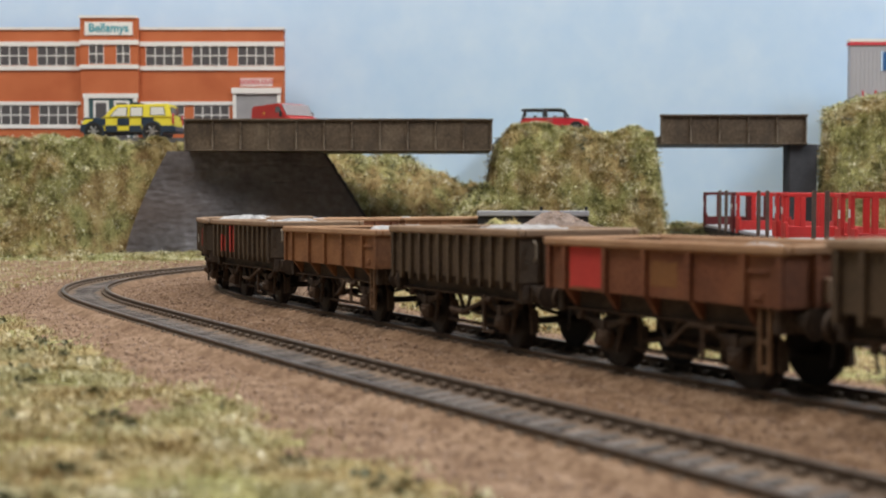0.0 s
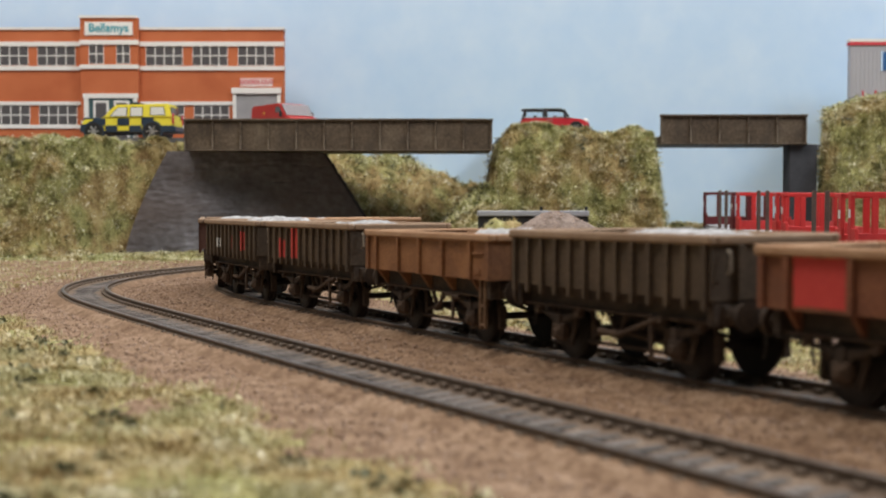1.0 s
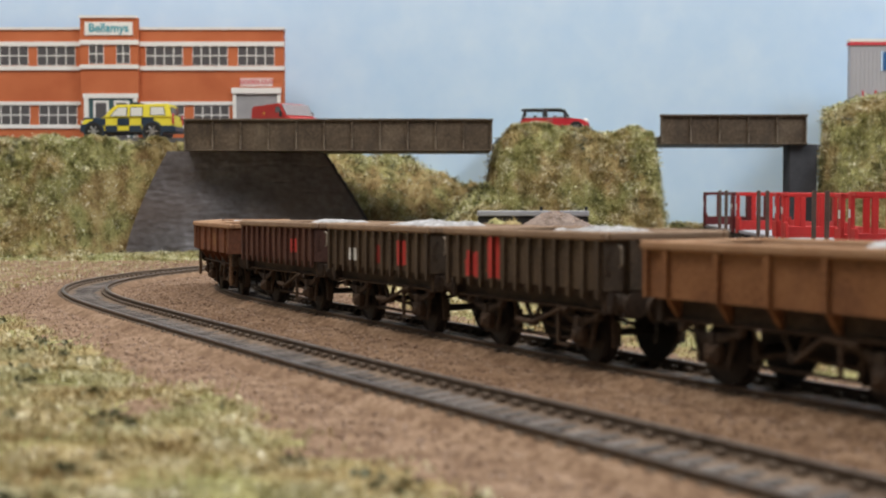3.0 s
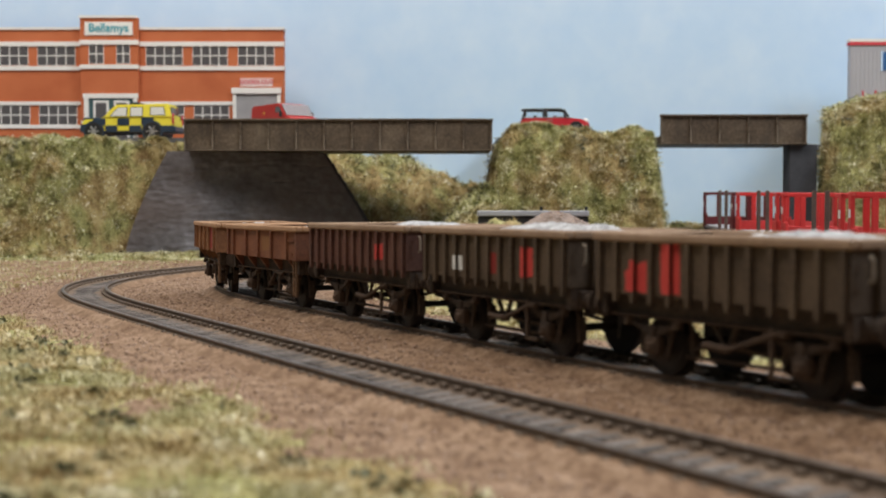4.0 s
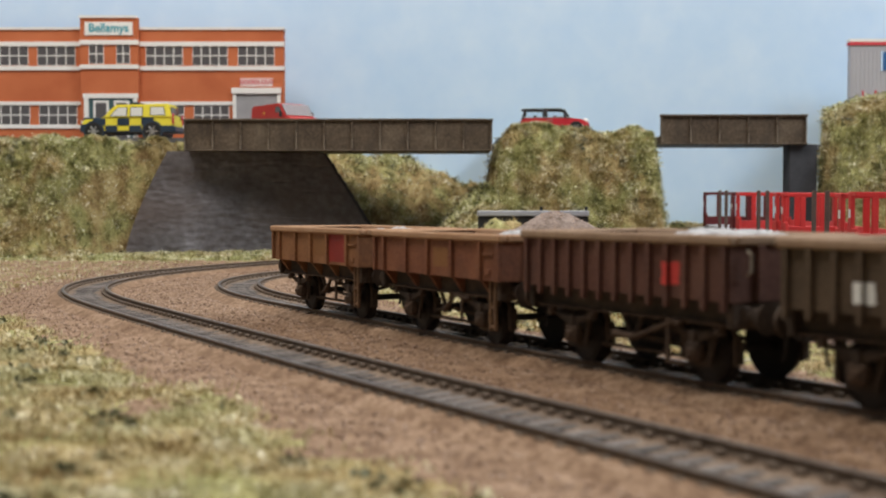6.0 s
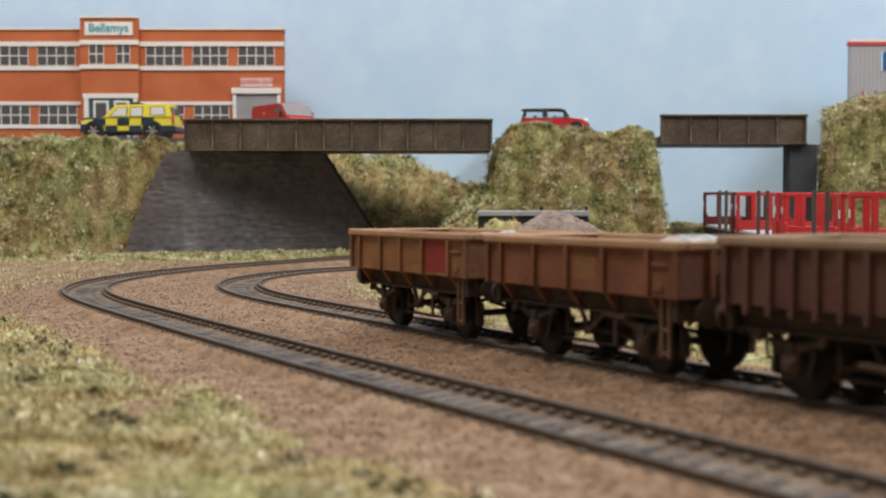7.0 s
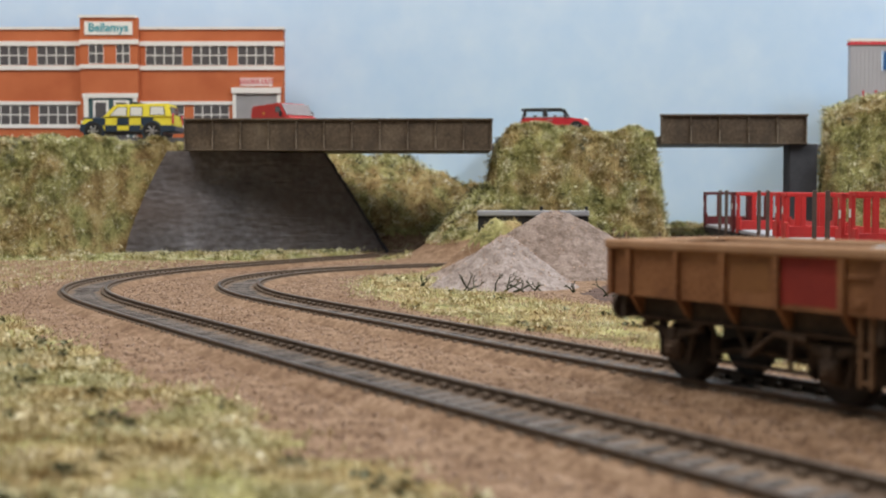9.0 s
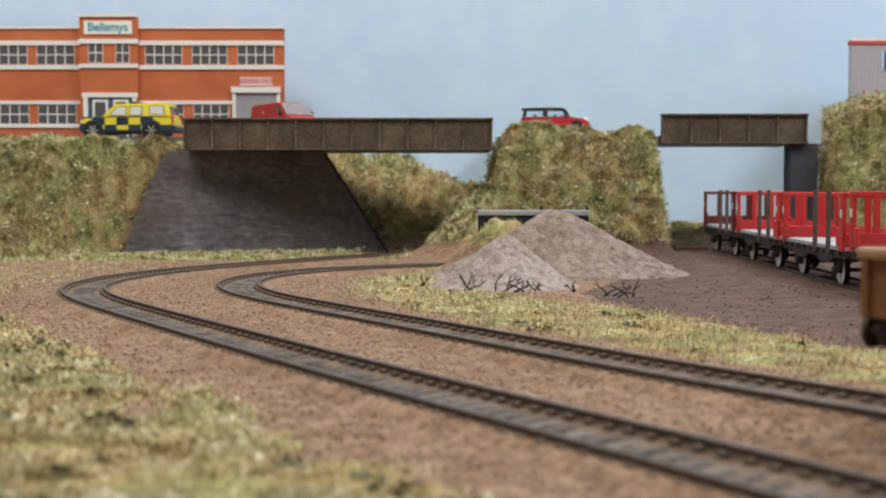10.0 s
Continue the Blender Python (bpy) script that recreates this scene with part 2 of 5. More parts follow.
# ---------------------------------------------------------------- helpers
def part(name, bm, mat, parent=None, label="", smooth=False):
    """Links a bmesh drawn in millimetres as one mesh object, under parent if given."""
    bmesh.ops.scale(bm, vec=(MM, MM, MM), verts=bm.verts)
    me = bpy.data.meshes.new(name)
    bm.to_mesh(me)
    bm.free()
    me.materials.append(mat)
    if smooth:
        me.polygons.foreach_set("use_smooth", [True] * len(me.polygons))
    ob = new(name, me)
    ob.parent = parent
    if label:
        ob["label"] = label
    return ob


def stuff_mesh(name, verts, faces, mat, parent=None):
    """One mesh from numpy arrays in millimetres; all faces have the same number of corners."""
    me = bpy.data.meshes.new(name)
    v = np.asarray(verts, dtype=np.float32) * MM
    f = np.asarray(faces, dtype=np.int32)
    n = f.shape[1]
    me.vertices.add(len(v))
    me.vertices.foreach_set("co", v.ravel())
    me.loops.add(f.size)
    me.loops.foreach_set("vertex_index", f.ravel())
    me.polygons.add(len(f))
    me.polygons.foreach_set("loop_start", np.arange(0, f.size, n, dtype=np.int32))
    me.update(calc_edges=True)
    me.materials.append(mat)
    ob = new(name, me)
    ob.parent = parent
    return ob


def thing(name, label, category, group="", kind="", at=(0, 0, 0), turn=0.0):
    ob = new(name)
    ob.empty_display_size = 0.01
    ob.matrix_basis = pose(at[0] * MM, at[1] * MM, at[2] * MM, 0, 0, turn)
    return tagged(ob, label, category, group, kind)


def box(bm, x0, x1, y0, y1, z0, z1, bevel=0.0, m=None):
    r = bmesh.ops.create_cube(bm, size=1.0)
    vs = r["verts"]
    for v in vs:
        v.co = Vector(((x0 + x1) / 2 + v.co.x * (x1 - x0), (y0 + y1) / 2 + v.co.y * (y1 - y0), (z0 + z1) / 2 + v.co.z * (z1 - z0)))
    if bevel:
        es = list({e for v in vs for e in v.link_edges})
        b = bmesh.ops.bevel(bm, geom=es, offset=bevel, segments=1, affect="EDGES")
        vs = list({v for f in b["faces"] for v in f.verts} | {v for v in vs if v.is_valid})
    if m is not None:
        bmesh.ops.transform(bm, matrix=m, verts=vs)
    return vs


def slab(x0, x1, y0, y1, z0, z1, bevel=0.0):
    bm = bmesh.new()
    box(bm, x0, x1, y0, y1, z0, z1, bevel)
    return bm


def rod(bm, a, b, r, n=8, r2=None):
    a, b = Vector(a), Vector(b)
    d = b - a
    q = d.to_track_quat("Z", "Y").to_matrix().to_4x4()
    bmesh.ops.create_cone(bm, cap_ends=True, segments=n, radius1=r, radius2=r if r2 is None else r2, depth=d.length,
                          matrix=Matrix.Translation((a + b) / 2) @ q)


def prism(bm, outline, y0, y1):
    """A solid from an outline in x and z, drawn from y0 to y1."""
    a = [bm.verts.new((x, y0, z)) for x, z in outline]
    b = [bm.verts.new((x, y1, z)) for x, z in outline]
    n = len(a)
    bm.faces.new(a)
    bm.faces.new(b[::-1])
    for i in range(n):
        bm.faces.new((a[i], b[i], b[(i + 1) % n], a[(i + 1) % n]))
    bmesh.ops.recalc_face_normals(bm, faces=bm.faces)


def smoothstep(a, b, x):
    t = np.clip((x - a) / (b - a), 0, 1)
    return t * t * (3 - 2 * t)


def lumps(x, y, size, seed=0):
    """Cheap smooth unevenness from crossed waves."""
    r = np.random.RandomState(seed)
    out = np.zeros_like(np.asarray(x, dtype=float))
    for i in range(7):
        a, k, p = r.uniform(0, 6.283), r.uniform(0.6, 1.9) / size, r.uniform(0, 6.283)
        out = out + np.sin((x * math.cos(a) + y * math.sin(a)) * k * 6.283 + p) / 7 * 1.6
    return out


# ---------------------------------------------------------------- track lines
class Line:
    """A track's centre line: start, heading in radians, and curvature at even knots, in 1/mm."""

    def __init__(self, start, heading, knots, step, s_start):
        n = int((len(knots) - 1) * step)
        self.s = np.linspace(0, (len(knots) - 1) * step, n)
        k = np.interp(self.s, np.arange(len(knots)) * step, np.array(knots) * 0.001)
        ds = self.s[1] - self.s[0]
        self.a = heading + np.concatenate([[0], np.cumsum((k[1:] + k[:-1]) / 2 * ds)])
        am = (self.a[1:] + self.a[:-1]) / 2
        self.x = start[0] + np.concatenate([[0], np.cumsum(np.cos(am) * ds)])
        self.y = start[1] + np.concatenate([[0], np.cumsum(np.sin(am) * ds)])
        self.s = self.s + s_start

    def at(self, s):
        return float(np.interp(s, self.s, self.x)), float(np.interp(s, self.s, self.y)), float(np.interp(s, self.s, self.a))


TRAIN_LINE = Line((168.98, 770.79), -2.7744, [-1.228, 0.154, 3.266, 6.94, 6.212, 3.842, 0.196, -0.333, 0.995, 0.06, 1.018, 0.649, 0.3, 0, 0, 0, 0, 0, 0], 86.3636, -13.64)
NEAR_LINE = Line((-18.0, 894.2), -2.0627, [-0.203, -0.203, 1.424, 3.448, 4.857, 0.382, -0.005, 0.378, -0.497, -0.42, 0.3, 0.3], 103.636, -120.0)
SIDING = Line((180.0 - 6, 495.0 - 125), math.atan2(355, 17), [0, 0, 0], 300.0, 0.0)


def siding_z(y):
    return np.interp(y, [495, 850], [-0.4, 4.0])


def near_track(x, y, line, reach, s0=-1e9, s1=1e9):
    """Distance of points to a track's centre line."""
    keep = (line.s >= s0) & (line.s <= s1)
    lx, ly = line.x[keep][::6], line.y[keep][::6]
    d = np.full(x.shape, 1e9)
    for px, py in zip(lx, ly):
        d = np.minimum(d, (x - px) ** 2 + (y - py) ** 2)
    return np.sqrt(d)


# ---------------------------------------------------------------- ground
ROAD_Z = 82.6


def hill_height(x, y):
    """The banks that carry the road, without the track bed."""
    n = lumps(x, y, 60, 3) * 4.5 + lumps(x, y, 22, 4) * 3.6 + lumps(x, y, 9, 5) * 1.6
    n2 = lumps(x, y, 40, 9)
    z = np.zeros_like(x)
    # west bank
    w = smoothstep(0, 12, -172 - x)
    wall = 848 + (x + 222) * 57 / 179
    k = smoothstep(-268, -222, x)
    start = (790 + 6 * n2) * (1 - k) + (wall + 4) * k
    z = np.maximum(z, (ROAD_Z - 2.6) * w * smoothstep(start, start + 56 * (1 - k) + 10 * k, y))
    # middle mound with steep flanks
    w = smoothstep(18, 50, x + 5 * n2) * smoothstep(0, 8, 155 + 2.5 * n2 - x)
    z = np.maximum(z, (ROAD_Z + 4.2 + 3.5 * np.exp(-((x - 84) / 26) ** 2) - 6 * smoothstep(120, 160, x) + 2.5 * n2 * smoothstep(835, 850, y) * (1 - smoothstep(850, 862, y))) * w * smoothstep(800 + 9 * n2, 854, y))
    # tongue of the mound in front
    t = np.exp(-(((x - 34) / 26) ** 2)) * smoothstep(640, 668, y) * (1 - smoothstep(676, 694, y))
    z = np.maximum(z, 30 * t)
    t = np.exp(-(((x - 30) / 34) ** 2)) * smoothstep(742, 850, y)
    z = np.maximum(z, 44 * t)
    # far bank behind the first bridge
    top = np.interp(x, [-140, -90, -20, 20, 60], [80, 80, 66, 50, 46])
    z = np.maximum(z, (top + 4 * n2) * smoothstep(925, 990, y - 0.25 * x) * smoothstep(-150, -120, x) * (1 - smoothstep(150, 170, x)))
    # low grass at the foot of the sky under the second bridge
    z = np.maximum(z, (13 + 3 * n2) * smoothstep(900, 960, y) * smoothstep(130, 160, x))
    # east bank
    w = smoothstep(264, 272, x + 1.5 * n2 - 0.31 * np.clip(y - 866, 0, None))
    crest = np.interp(x, [260, 270, 282, 300, 345, 420], [78, 86, 96, 107, 106, 100])
    z = np.maximum(z, (crest + 3.0 * n2) * w * smoothstep(800 + 5 * n2, 862, y))
    return z + np.where(z > 4, n * np.clip(z / 30, 0, 1), 0) * np.where(z > ROAD_Z - 8, 0.55, 1)


def ground_height(x, y):
    base = -3.7 + 0.25 * lumps(x, y, 30, 1) + 0.12 * lumps(x, y, 9, 2)
    # grassy rise in the foreground
    fg = smoothstep(0, 50, -(x + 8) - (y - 170) * 0.62 + 9 * lumps(x, y, 60, 6))
    base = base + 2.2 * fg * (1 + 0.5 * lumps(x, y, 25, 7))
    # rise towards the abutment and the siding's slope
    base = base + smoothstep(640, 860, y) * 3.0 * (1 - smoothstep(60, 120, x))
    side = smoothstep(120, 150, x)
    base = base * (1 - side) + side * (siding_z(y) - 1.3)
    # bank of grass between the train line and the yard
    d2 = near_track(x, y, TRAIN_LINE, 60, 95, 900)
    d1 = near_track(x, y, NEAR_LINE, 60)
    d = np.minimum(d1, d2)
    z = base + hill_height(x, y)
    k = smoothstep(15, 34, d)
    return np.where(d < 15, -3.4, -3.4 * (1 - k) + z * k), d1, d2


def is_grass(x, y, z, d1, d2):
    """0 to 1: how thickly grass grows."""
    g = smoothstep(6, 16, z)
    fg = smoothstep(0, 26, -(x - 10) - (y - 170) * 0.60 + 26 * lumps(x, y, 45, 6) + 8 * lumps(x, y, 14, 16)) * smoothstep(24, 44, d1) * (1 - smoothstep(430, 520, y))
    verge = smoothstep(0, 18, x - np.interp(y, [230, 262, 312, 375, 440, 520, 640, 700], [95, 76, 47, 6, -22, -46, -54, -46]) + 6 * lumps(x, y, 30, 12)) * smoothstep(22, 34, d2 + 5 * lumps(x, y, 24, 18))
    verge = verge * (1 - smoothstep(0, 14, x - np.interp(y, [230, 325, 430, 503, 560, 640, 700], [152, 99, 68, 26, 0, -10, 0]) + 5 * lumps(x, y, 20, 13)))
    foot = smoothstep(735, 790, y + 12 * lumps(x, y, 40, 14)) * smoothstep(20, 36, np.minimum(d1, d2)) * (1 - smoothstep(-80, 0, x)) * 0.7
    left = smoothstep(0, 60, -140 - x + 18 * lumps(x, y, 40, 15) + 10 * lumps(x, y, 14, 17)) * smoothstep(22, 45, d1) * 0.42
    return np.clip(np.maximum.reduce([g, fg, 0.65 * verge * (y > 225) * (y < 720), foot * 0.7, left]), 0, 1)


def build_ground():
    xs = np.concatenate([np.arange(-3000, -460, 120), np.arange(-460, 460, 3.0), np.arange(460, 3001, 120)])
    ys = np.concatenate([np.arange(-600, 100, 50), np.arange(100, 1020, 3.0), np.arange(1020, 1100, 20)])
    X, Y = np.meshgrid(xs, ys, indexing="ij")
    Z, d1, d2 = ground_height(X, Y)
    G = is_grass(X, Y, Z, d1, d2)
    verts = np.stack([X.ravel(), Y.ravel(), Z.ravel()], 1)
    nx, ny = len(xs), len(ys)
    i, j = np.meshgrid(np.arange(nx - 1), np.arange(ny - 1), indexing="ij")
    a = (i * ny + j).ravel()
    faces = np.stack([a, a + ny, a + ny + 1, a + 1], 1)
    ob = stuff_mesh("ground", verts, faces, M_DIRT)
    me = ob.data
    me.materials.append(M_SOIL)
    me.materials.append(M_YARD)
    gf = G.ravel()[a]
    cx, cy = X.ravel()[a], Y.ravel()[a]
    yard = (cx > np.interp(cy, [230, 325, 430, 520, 640, 700], [150, 97, 66, 58, 96, 110])) & (cy < 900) & (gf < 0.3) & (cx < 420)
    idx = np.where(gf > 0.45, 1, np.where(yard, 2, 0)).astype(np.int32)
    me.polygons.foreach_set("material_index", idx)
    me.polygons.foreach_set("use_smooth", np.ones(len(idx), dtype=bool))
    me.update()
    tagged(ob, "model landscape of pale ballast, brown earth and grassy banks", "ground", kind="structure")


build_ground()


def sample_ground(n, seed, x0, x1, y0, y1):
    r = np.random.RandomState(seed)
    x, y = r.uniform(x0, x1, n), r.uniform(y0, y1, n)
    z, d1, d2 = ground_height(x, y)
    return x, y, z, d1, d2, r


def ground_normal(x, y):
    e = 1.5
    zx = ground_height(x + e, y)[0] - ground_height(x - e, y)[0]
    zy = ground_height(x, y + e)[0] - ground_height(x, y - e)[0]
    n = np.stack([-zx / (2 * e), -zy / (2 * e), np.ones_like(x)], 1)
    return n / np.linalg.norm(n, axis=1, keepdims=True)


def grass_blades(name, label, n, seed, area, length, width, mat=M_GRASS):
    """Static grass: one thin two-triangle fibre for each sample that falls on grass."""
    x, y, z, d1, d2, r = sample_ground(n, seed, *area)
    g = is_grass(x, y, z, d1, d2)
    k = (r.uniform(0, 1, n) < g * (0.55 + 0.45 * lumps(x, y, 18, seed))) & (g > 0.08)
    x, y, z = x[k], y[k], z[k]
    m = len(x)
    h = length * r.uniform(0.5, 1.25, m) * (0.75 + 0.5 * lumps(x, y, 26, seed + 1))
    h = np.clip(h, 0.8, None)
    az = r.uniform(0, 6.283, m)
    nrm = ground_normal(x, y)
    way = nrm * 0.75 + r.normal(0, 0.55, (m, 3)) + np.array([0, 0, 0.35])
    way /= np.linalg.norm(way, axis=1, keepdims=True)
    wx, wy = np.cos(az + 1.57) * width / 2, np.sin(az + 1.57) * width / 2
    p = np.stack([x, y, z - 0.3], 1)
    w = np.stack([wx, wy, 0 * wx], 1)
    tip = p + way * h[:, None] - np.stack([0 * h, 0 * h, 0.2 * h], 1)
    mid = p + 0.55 * (tip - p) + np.stack([0 * h, 0 * h, 0.15 * h], 1)
    verts = np.stack([p - w, p + w, mid + w * 0.8, mid - w * 0.8, tip], 1).reshape(-1, 3)
    b = np.arange(m) * 5
    faces = np.concatenate([np.stack([b, b + 1, b + 2], 1), np.stack([b, b + 2, b + 3], 1), np.stack([b + 3, b + 2, b + 4], 1)])
    tagged(stuff_mesh(name, verts, faces, mat), label, "grass", kind="stuff")


def foam_clumps(name, label, n, seed, area, size, mat, thick=0.5, any_place=False, yard=False):
    """Crumbs of foam foliage: small jagged lumps strewn over grass."""
    x, y, z, d1, d2, r = sample_ground(n, seed, *area)
    g = is_grass(x, y, z, d1, d2)
    patch = lumps(x, y, 34, seed + 5) + 0.6 * lumps(x, y, 12, seed + 6)
    k = (r.uniform(0, 1, n) < g) & (patch > thick)
    if any_place:
        k = (r.uniform(0, 1, n) > g) & (np.minimum(d1, d2) > 12) & (z < 12) & (x < np.interp(y, [230, 330, 420, 520, 600, 700], [180, 130, 88, 50, 0, -10]))
    if yard:
        k = (g < 0.25) & (z < 9) & (x > np.interp(y, [230, 325, 430, 520, 640, 700], [150, 97, 66, 58, 96, 110]))
    x, y, z = x[k], y[k], z[k]
    m = len(x)
    base = np.array([(0, 0, 1), (0.94, 0, 0.33), (-0.47, 0.82, 0.33), (-0.47, -0.82, 0.33), (0.5, 0.7, -0.5), (0.5, -0.7, -0.5), (-0.9, 0, -0.5)])
    tri = np.array([(0, 1, 4), (0, 4, 2), (0, 2, 6), (0, 6, 3), (0, 3, 5), (0, 5, 1), (1, 5, 4), (2, 4, 6), (3, 6, 5), (4, 5, 6)])
    s = size * r.uniform(0.35, 1.0, m) ** 1.5
    jit = r.uniform(0.55, 1.45, (m, 7, 1))
    a = r.uniform(0, 6.283, m)
    ca, sa = np.cos(a), np.sin(a)
    v = base[None] * jit * s[:, None, None]
    v = np.stack([v[..., 0] * ca[:, None] - v[..., 1] * sa[:, None], v[..., 0] * sa[:, None] + v[..., 1] * ca[:, None], v[..., 2] * 0.8], 2)
    v = v + np.stack([x, y, z + (0.2 if any_place or yard else 0.8) * s], 1)[:, None]
    faces = (tri[None] + (np.arange(m) * 7)[:, None, None]).reshape(-1, 3)
    tagged(stuff_mesh(name, v.reshape(-1, 3), faces, mat), label, "stones" if any_place or yard else "foliage", kind="stuff")


def leafy_tufts(name, label, n, seed, area, size, mat, flakes, thick=0.3):
    """Ragged tufts: each a cluster of small leaf flakes set at all angles."""
    x, y, z, d1, d2, r = sample_ground(n, seed, *area)
    g = is_grass(x, y, z, d1, d2)
    patch = lumps(x, y, 40, seed + 5) + 0.6 * lumps(x, y, 14, seed + 6)
    k = (r.uniform(0, 1, n) < g) & (patch > thick) & (g > 0.3)
    x, y, z = x[k], y[k], z[k]
    m = len(x)
    s = size * r.uniform(0.4, 1.0, m)
    c = (np.stack([x, y, z], 1) + ground_normal(x, y) * (s * r.uniform(0.0, 0.55, m))[:, None])[:, None] + r.normal(0, 0.42, (m, flakes, 3)) * np.stack([s, s, 0.6 * s], 1)[:, None]
    u = r.normal(0, 1, (m, flakes, 3))
    u /= np.linalg.norm(u, axis=2, keepdims=True)
    w = np.cross(u, r.normal(0, 1, (m, flakes, 3)))
    w /= np.linalg.norm(w, axis=2, keepdims=True)
    l = r.uniform(0.5, 1.3, (m, flakes, 1))
    v = np.stack([c - u * l, c + w * l * 0.45, c + u * l, c - w * l * 0.45], 2).reshape(-1, 3)
    b = np.arange(m * flakes) * 4
    tagged(stuff_mesh(name, v, np.stack([b, b + 1, b + 2, b + 3], 1), mat), label, "foliage", kind="stuff")


grass_blades("foreground_grass", "pale straw and green static grass tufts", 150000, 21, (-150, 30, 95, 300), 2.6, 0.4, M_PALEGRASS)
grass_blades("meadow_grass", "pale straw and green static grass tufts", 90000, 22, (-340, -30, 280, 540), 3.4, 0.4, M_PALEGRASS)
grass_blades("foot_grass", "olive and brown grass at the foot of the bank", 70000, 27, (-340, -30, 540, 800), 2.8, 0.4)
grass_blades("verge_grass", "pale yellow-green grass along the track", 150000, 23, (-70, 190, 225, 740), 3.4, 0.32, M_PALEGRASS)
grass_blades("bank_grass", "yellow-green static grass on the banks", 420000, 24, (-400, 160, 785, 872), 4.6, 0.5)
grass_blades("east_bank_grass", "olive-green static grass on a steep bank", 80000, 25, (255, 420, 795, 880), 5.0, 0.6)
grass_blades("far_bank_grass", "dull green static grass on a far bank", 60000, 26, (-150, 280, 860, 1005), 5.0, 0.7)
leafy_tufts("foreground_foliage", "grey-green leafy tufts among the grass", 1500, 31, (-150, 30, 95, 420), 3.0, M_FOAM, 16, 0.5)
leafy_tufts("bank_foliage", "grey-green leafy tufts on the banks", 20000, 32, (-400, 420, 792, 1000), 5.2, M_FOAM, 16, 0.62)
leafy_tufts("bank_straw", "straw-coloured ragged tufts on the banks", 26000, 36, (-400, 420, 785, 1000), 4.2, M_TANGRASS, 12, 0.1)
leafy_tufts("foreground_straw", "straw-coloured ragged tufts among the grass", 9000, 37, (-340, 40, 95, 640), 3.0, M_PALEGRASS, 12, 0.2)
leafy_tufts("verge_foliage", "small grey-green tufts along the verge", 2500, 38, (-60, 230, 240, 720), 2.4, M_FOAM, 12, 0.6)
foam_clumps("yard_grit", "dark grit and crumbs over the yard", 3200, 39, (20, 260, 330, 860), 0.6, M_YARD, yard=True)
foam_clumps("ballast_stones", "loose pale ballast stones and grit", 90000, 33, (-200, 240, 100, 760), 0.5, M_STONE, any_place=True)


# ---------------------------------------------------------------- setting
sky = part("backdrop", slab(-2600, 2600, 1012, 1024, -30, 450), M_SKY)
tagged(sky, "smooth pale blue painted sky board behind the layout", "backdrop", kind="structure")
hall = bmesh.new()
box(hall, -3000, 3000, -2600, -2560, -900, 2300)
tagged(part("wall_south", hall, M_HALL), "plain off-white hall wall", "wall", kind="structure")
tagged(part("wall_west", slab(-3040, -3000, -2600, 1100, -900, 2300), M_HALL), "plain off-white hall wall", "wall", kind="structure")
tagged(part("wall_east", slab(3000, 3040, -2600, 1100, -900, 2300), M_HALL), "plain off-white hall wall", "wall", kind="structure")
tagged(part("floor", slab(-3000, 3000, -2600, 1100, -940, -900), M_HALL), "plain hall floor", "floor", kind="structure")


tagged(part("baseboard", slab(-2990, 2990, -598, 1090, -80, -12), M_HALL), "plain board that carries the model landscape", "board", kind="structure")


def build_road():
    bm = bmesh.new()
    box(bm, -560, -181, 874, 1010, ROAD_Z - 4, ROAD_Z)
    box(bm, -181, -122, 928, 1010, ROAD_Z - 4, ROAD_Z)
    box(bm, 40, 150, 868, 1010, ROAD_Z - 4, ROAD_Z)
    box(bm, 300, 420, 880, 1010, ROAD_Z - 4, ROAD_Z)
    tagged(part("road", bm, M_ROAD), "grey road along the top of the banks", "road", kind="structure")


build_road()


def girder_bridge(x0, x1, y, z0, z1, bays, label, back):
    ob = thing("girder_bridge", label, "bridge", at=((x0 + x1) / 2, y, z0))
    w, h = x1 - x0, z1 - z0
    bm = bmesh.new()
    box(bm, -w / 2, w / 2, 0, 2.2, 0.8, h - 0.8, 0.15)
    part("web", bm, M_GIRDER, ob)
    part("top_flange", slab(-w / 2 - 0.4, w / 2 + 0.4, -1.6, 3.4, h - 1.3, h + 0.2, 0.25), M_GIRDER, ob)
    part("bottom_flange", slab(-w / 2 - 0.4, w / 2 + 0.4, -1.6, 3.4, 0, 1.1, 0.25), M_GIRDER, ob)
    for i in range(bays + 1):
        x = -w / 2 + 0.8 + (w - 1.6) * i / bays
        bm = bmesh.new()
        box(bm, x - 0.55, x + 0.55, -1.3, 0.05, 1.1, h - 1.3, 0.15)
        st = part("stiffener", bm, M_GIRDER, ob)
        bm = bmesh.new()
        hh = h * (0.35 + 0.4 * ((i * 37) % 10) / 10)
        prism(bm, [(x - 0.28, 1.2), (x + 0.3, 1.2), (x + 0.16, hh), (x - 0.1, hh * 0.94)], -1.42, -1.29)
        part("weather_streak", bm, M_STREAK, st, "pale rust streak")
    part("deck", slab(-w / 2, w / 2, 2.2, back, 1.2, ROAD_Z - z0, 0.2), M_GIRDER, ob)
    return ob


girder_bridge(-181, 34.5, 850, 72.0, 94.4, 11, "weathered brown plate girder road bridge with ribs", 76)
girder_bridge(152, 254, 850, 76.6, 97.3, 5, "short weathered brown plate girder road bridge", 76)


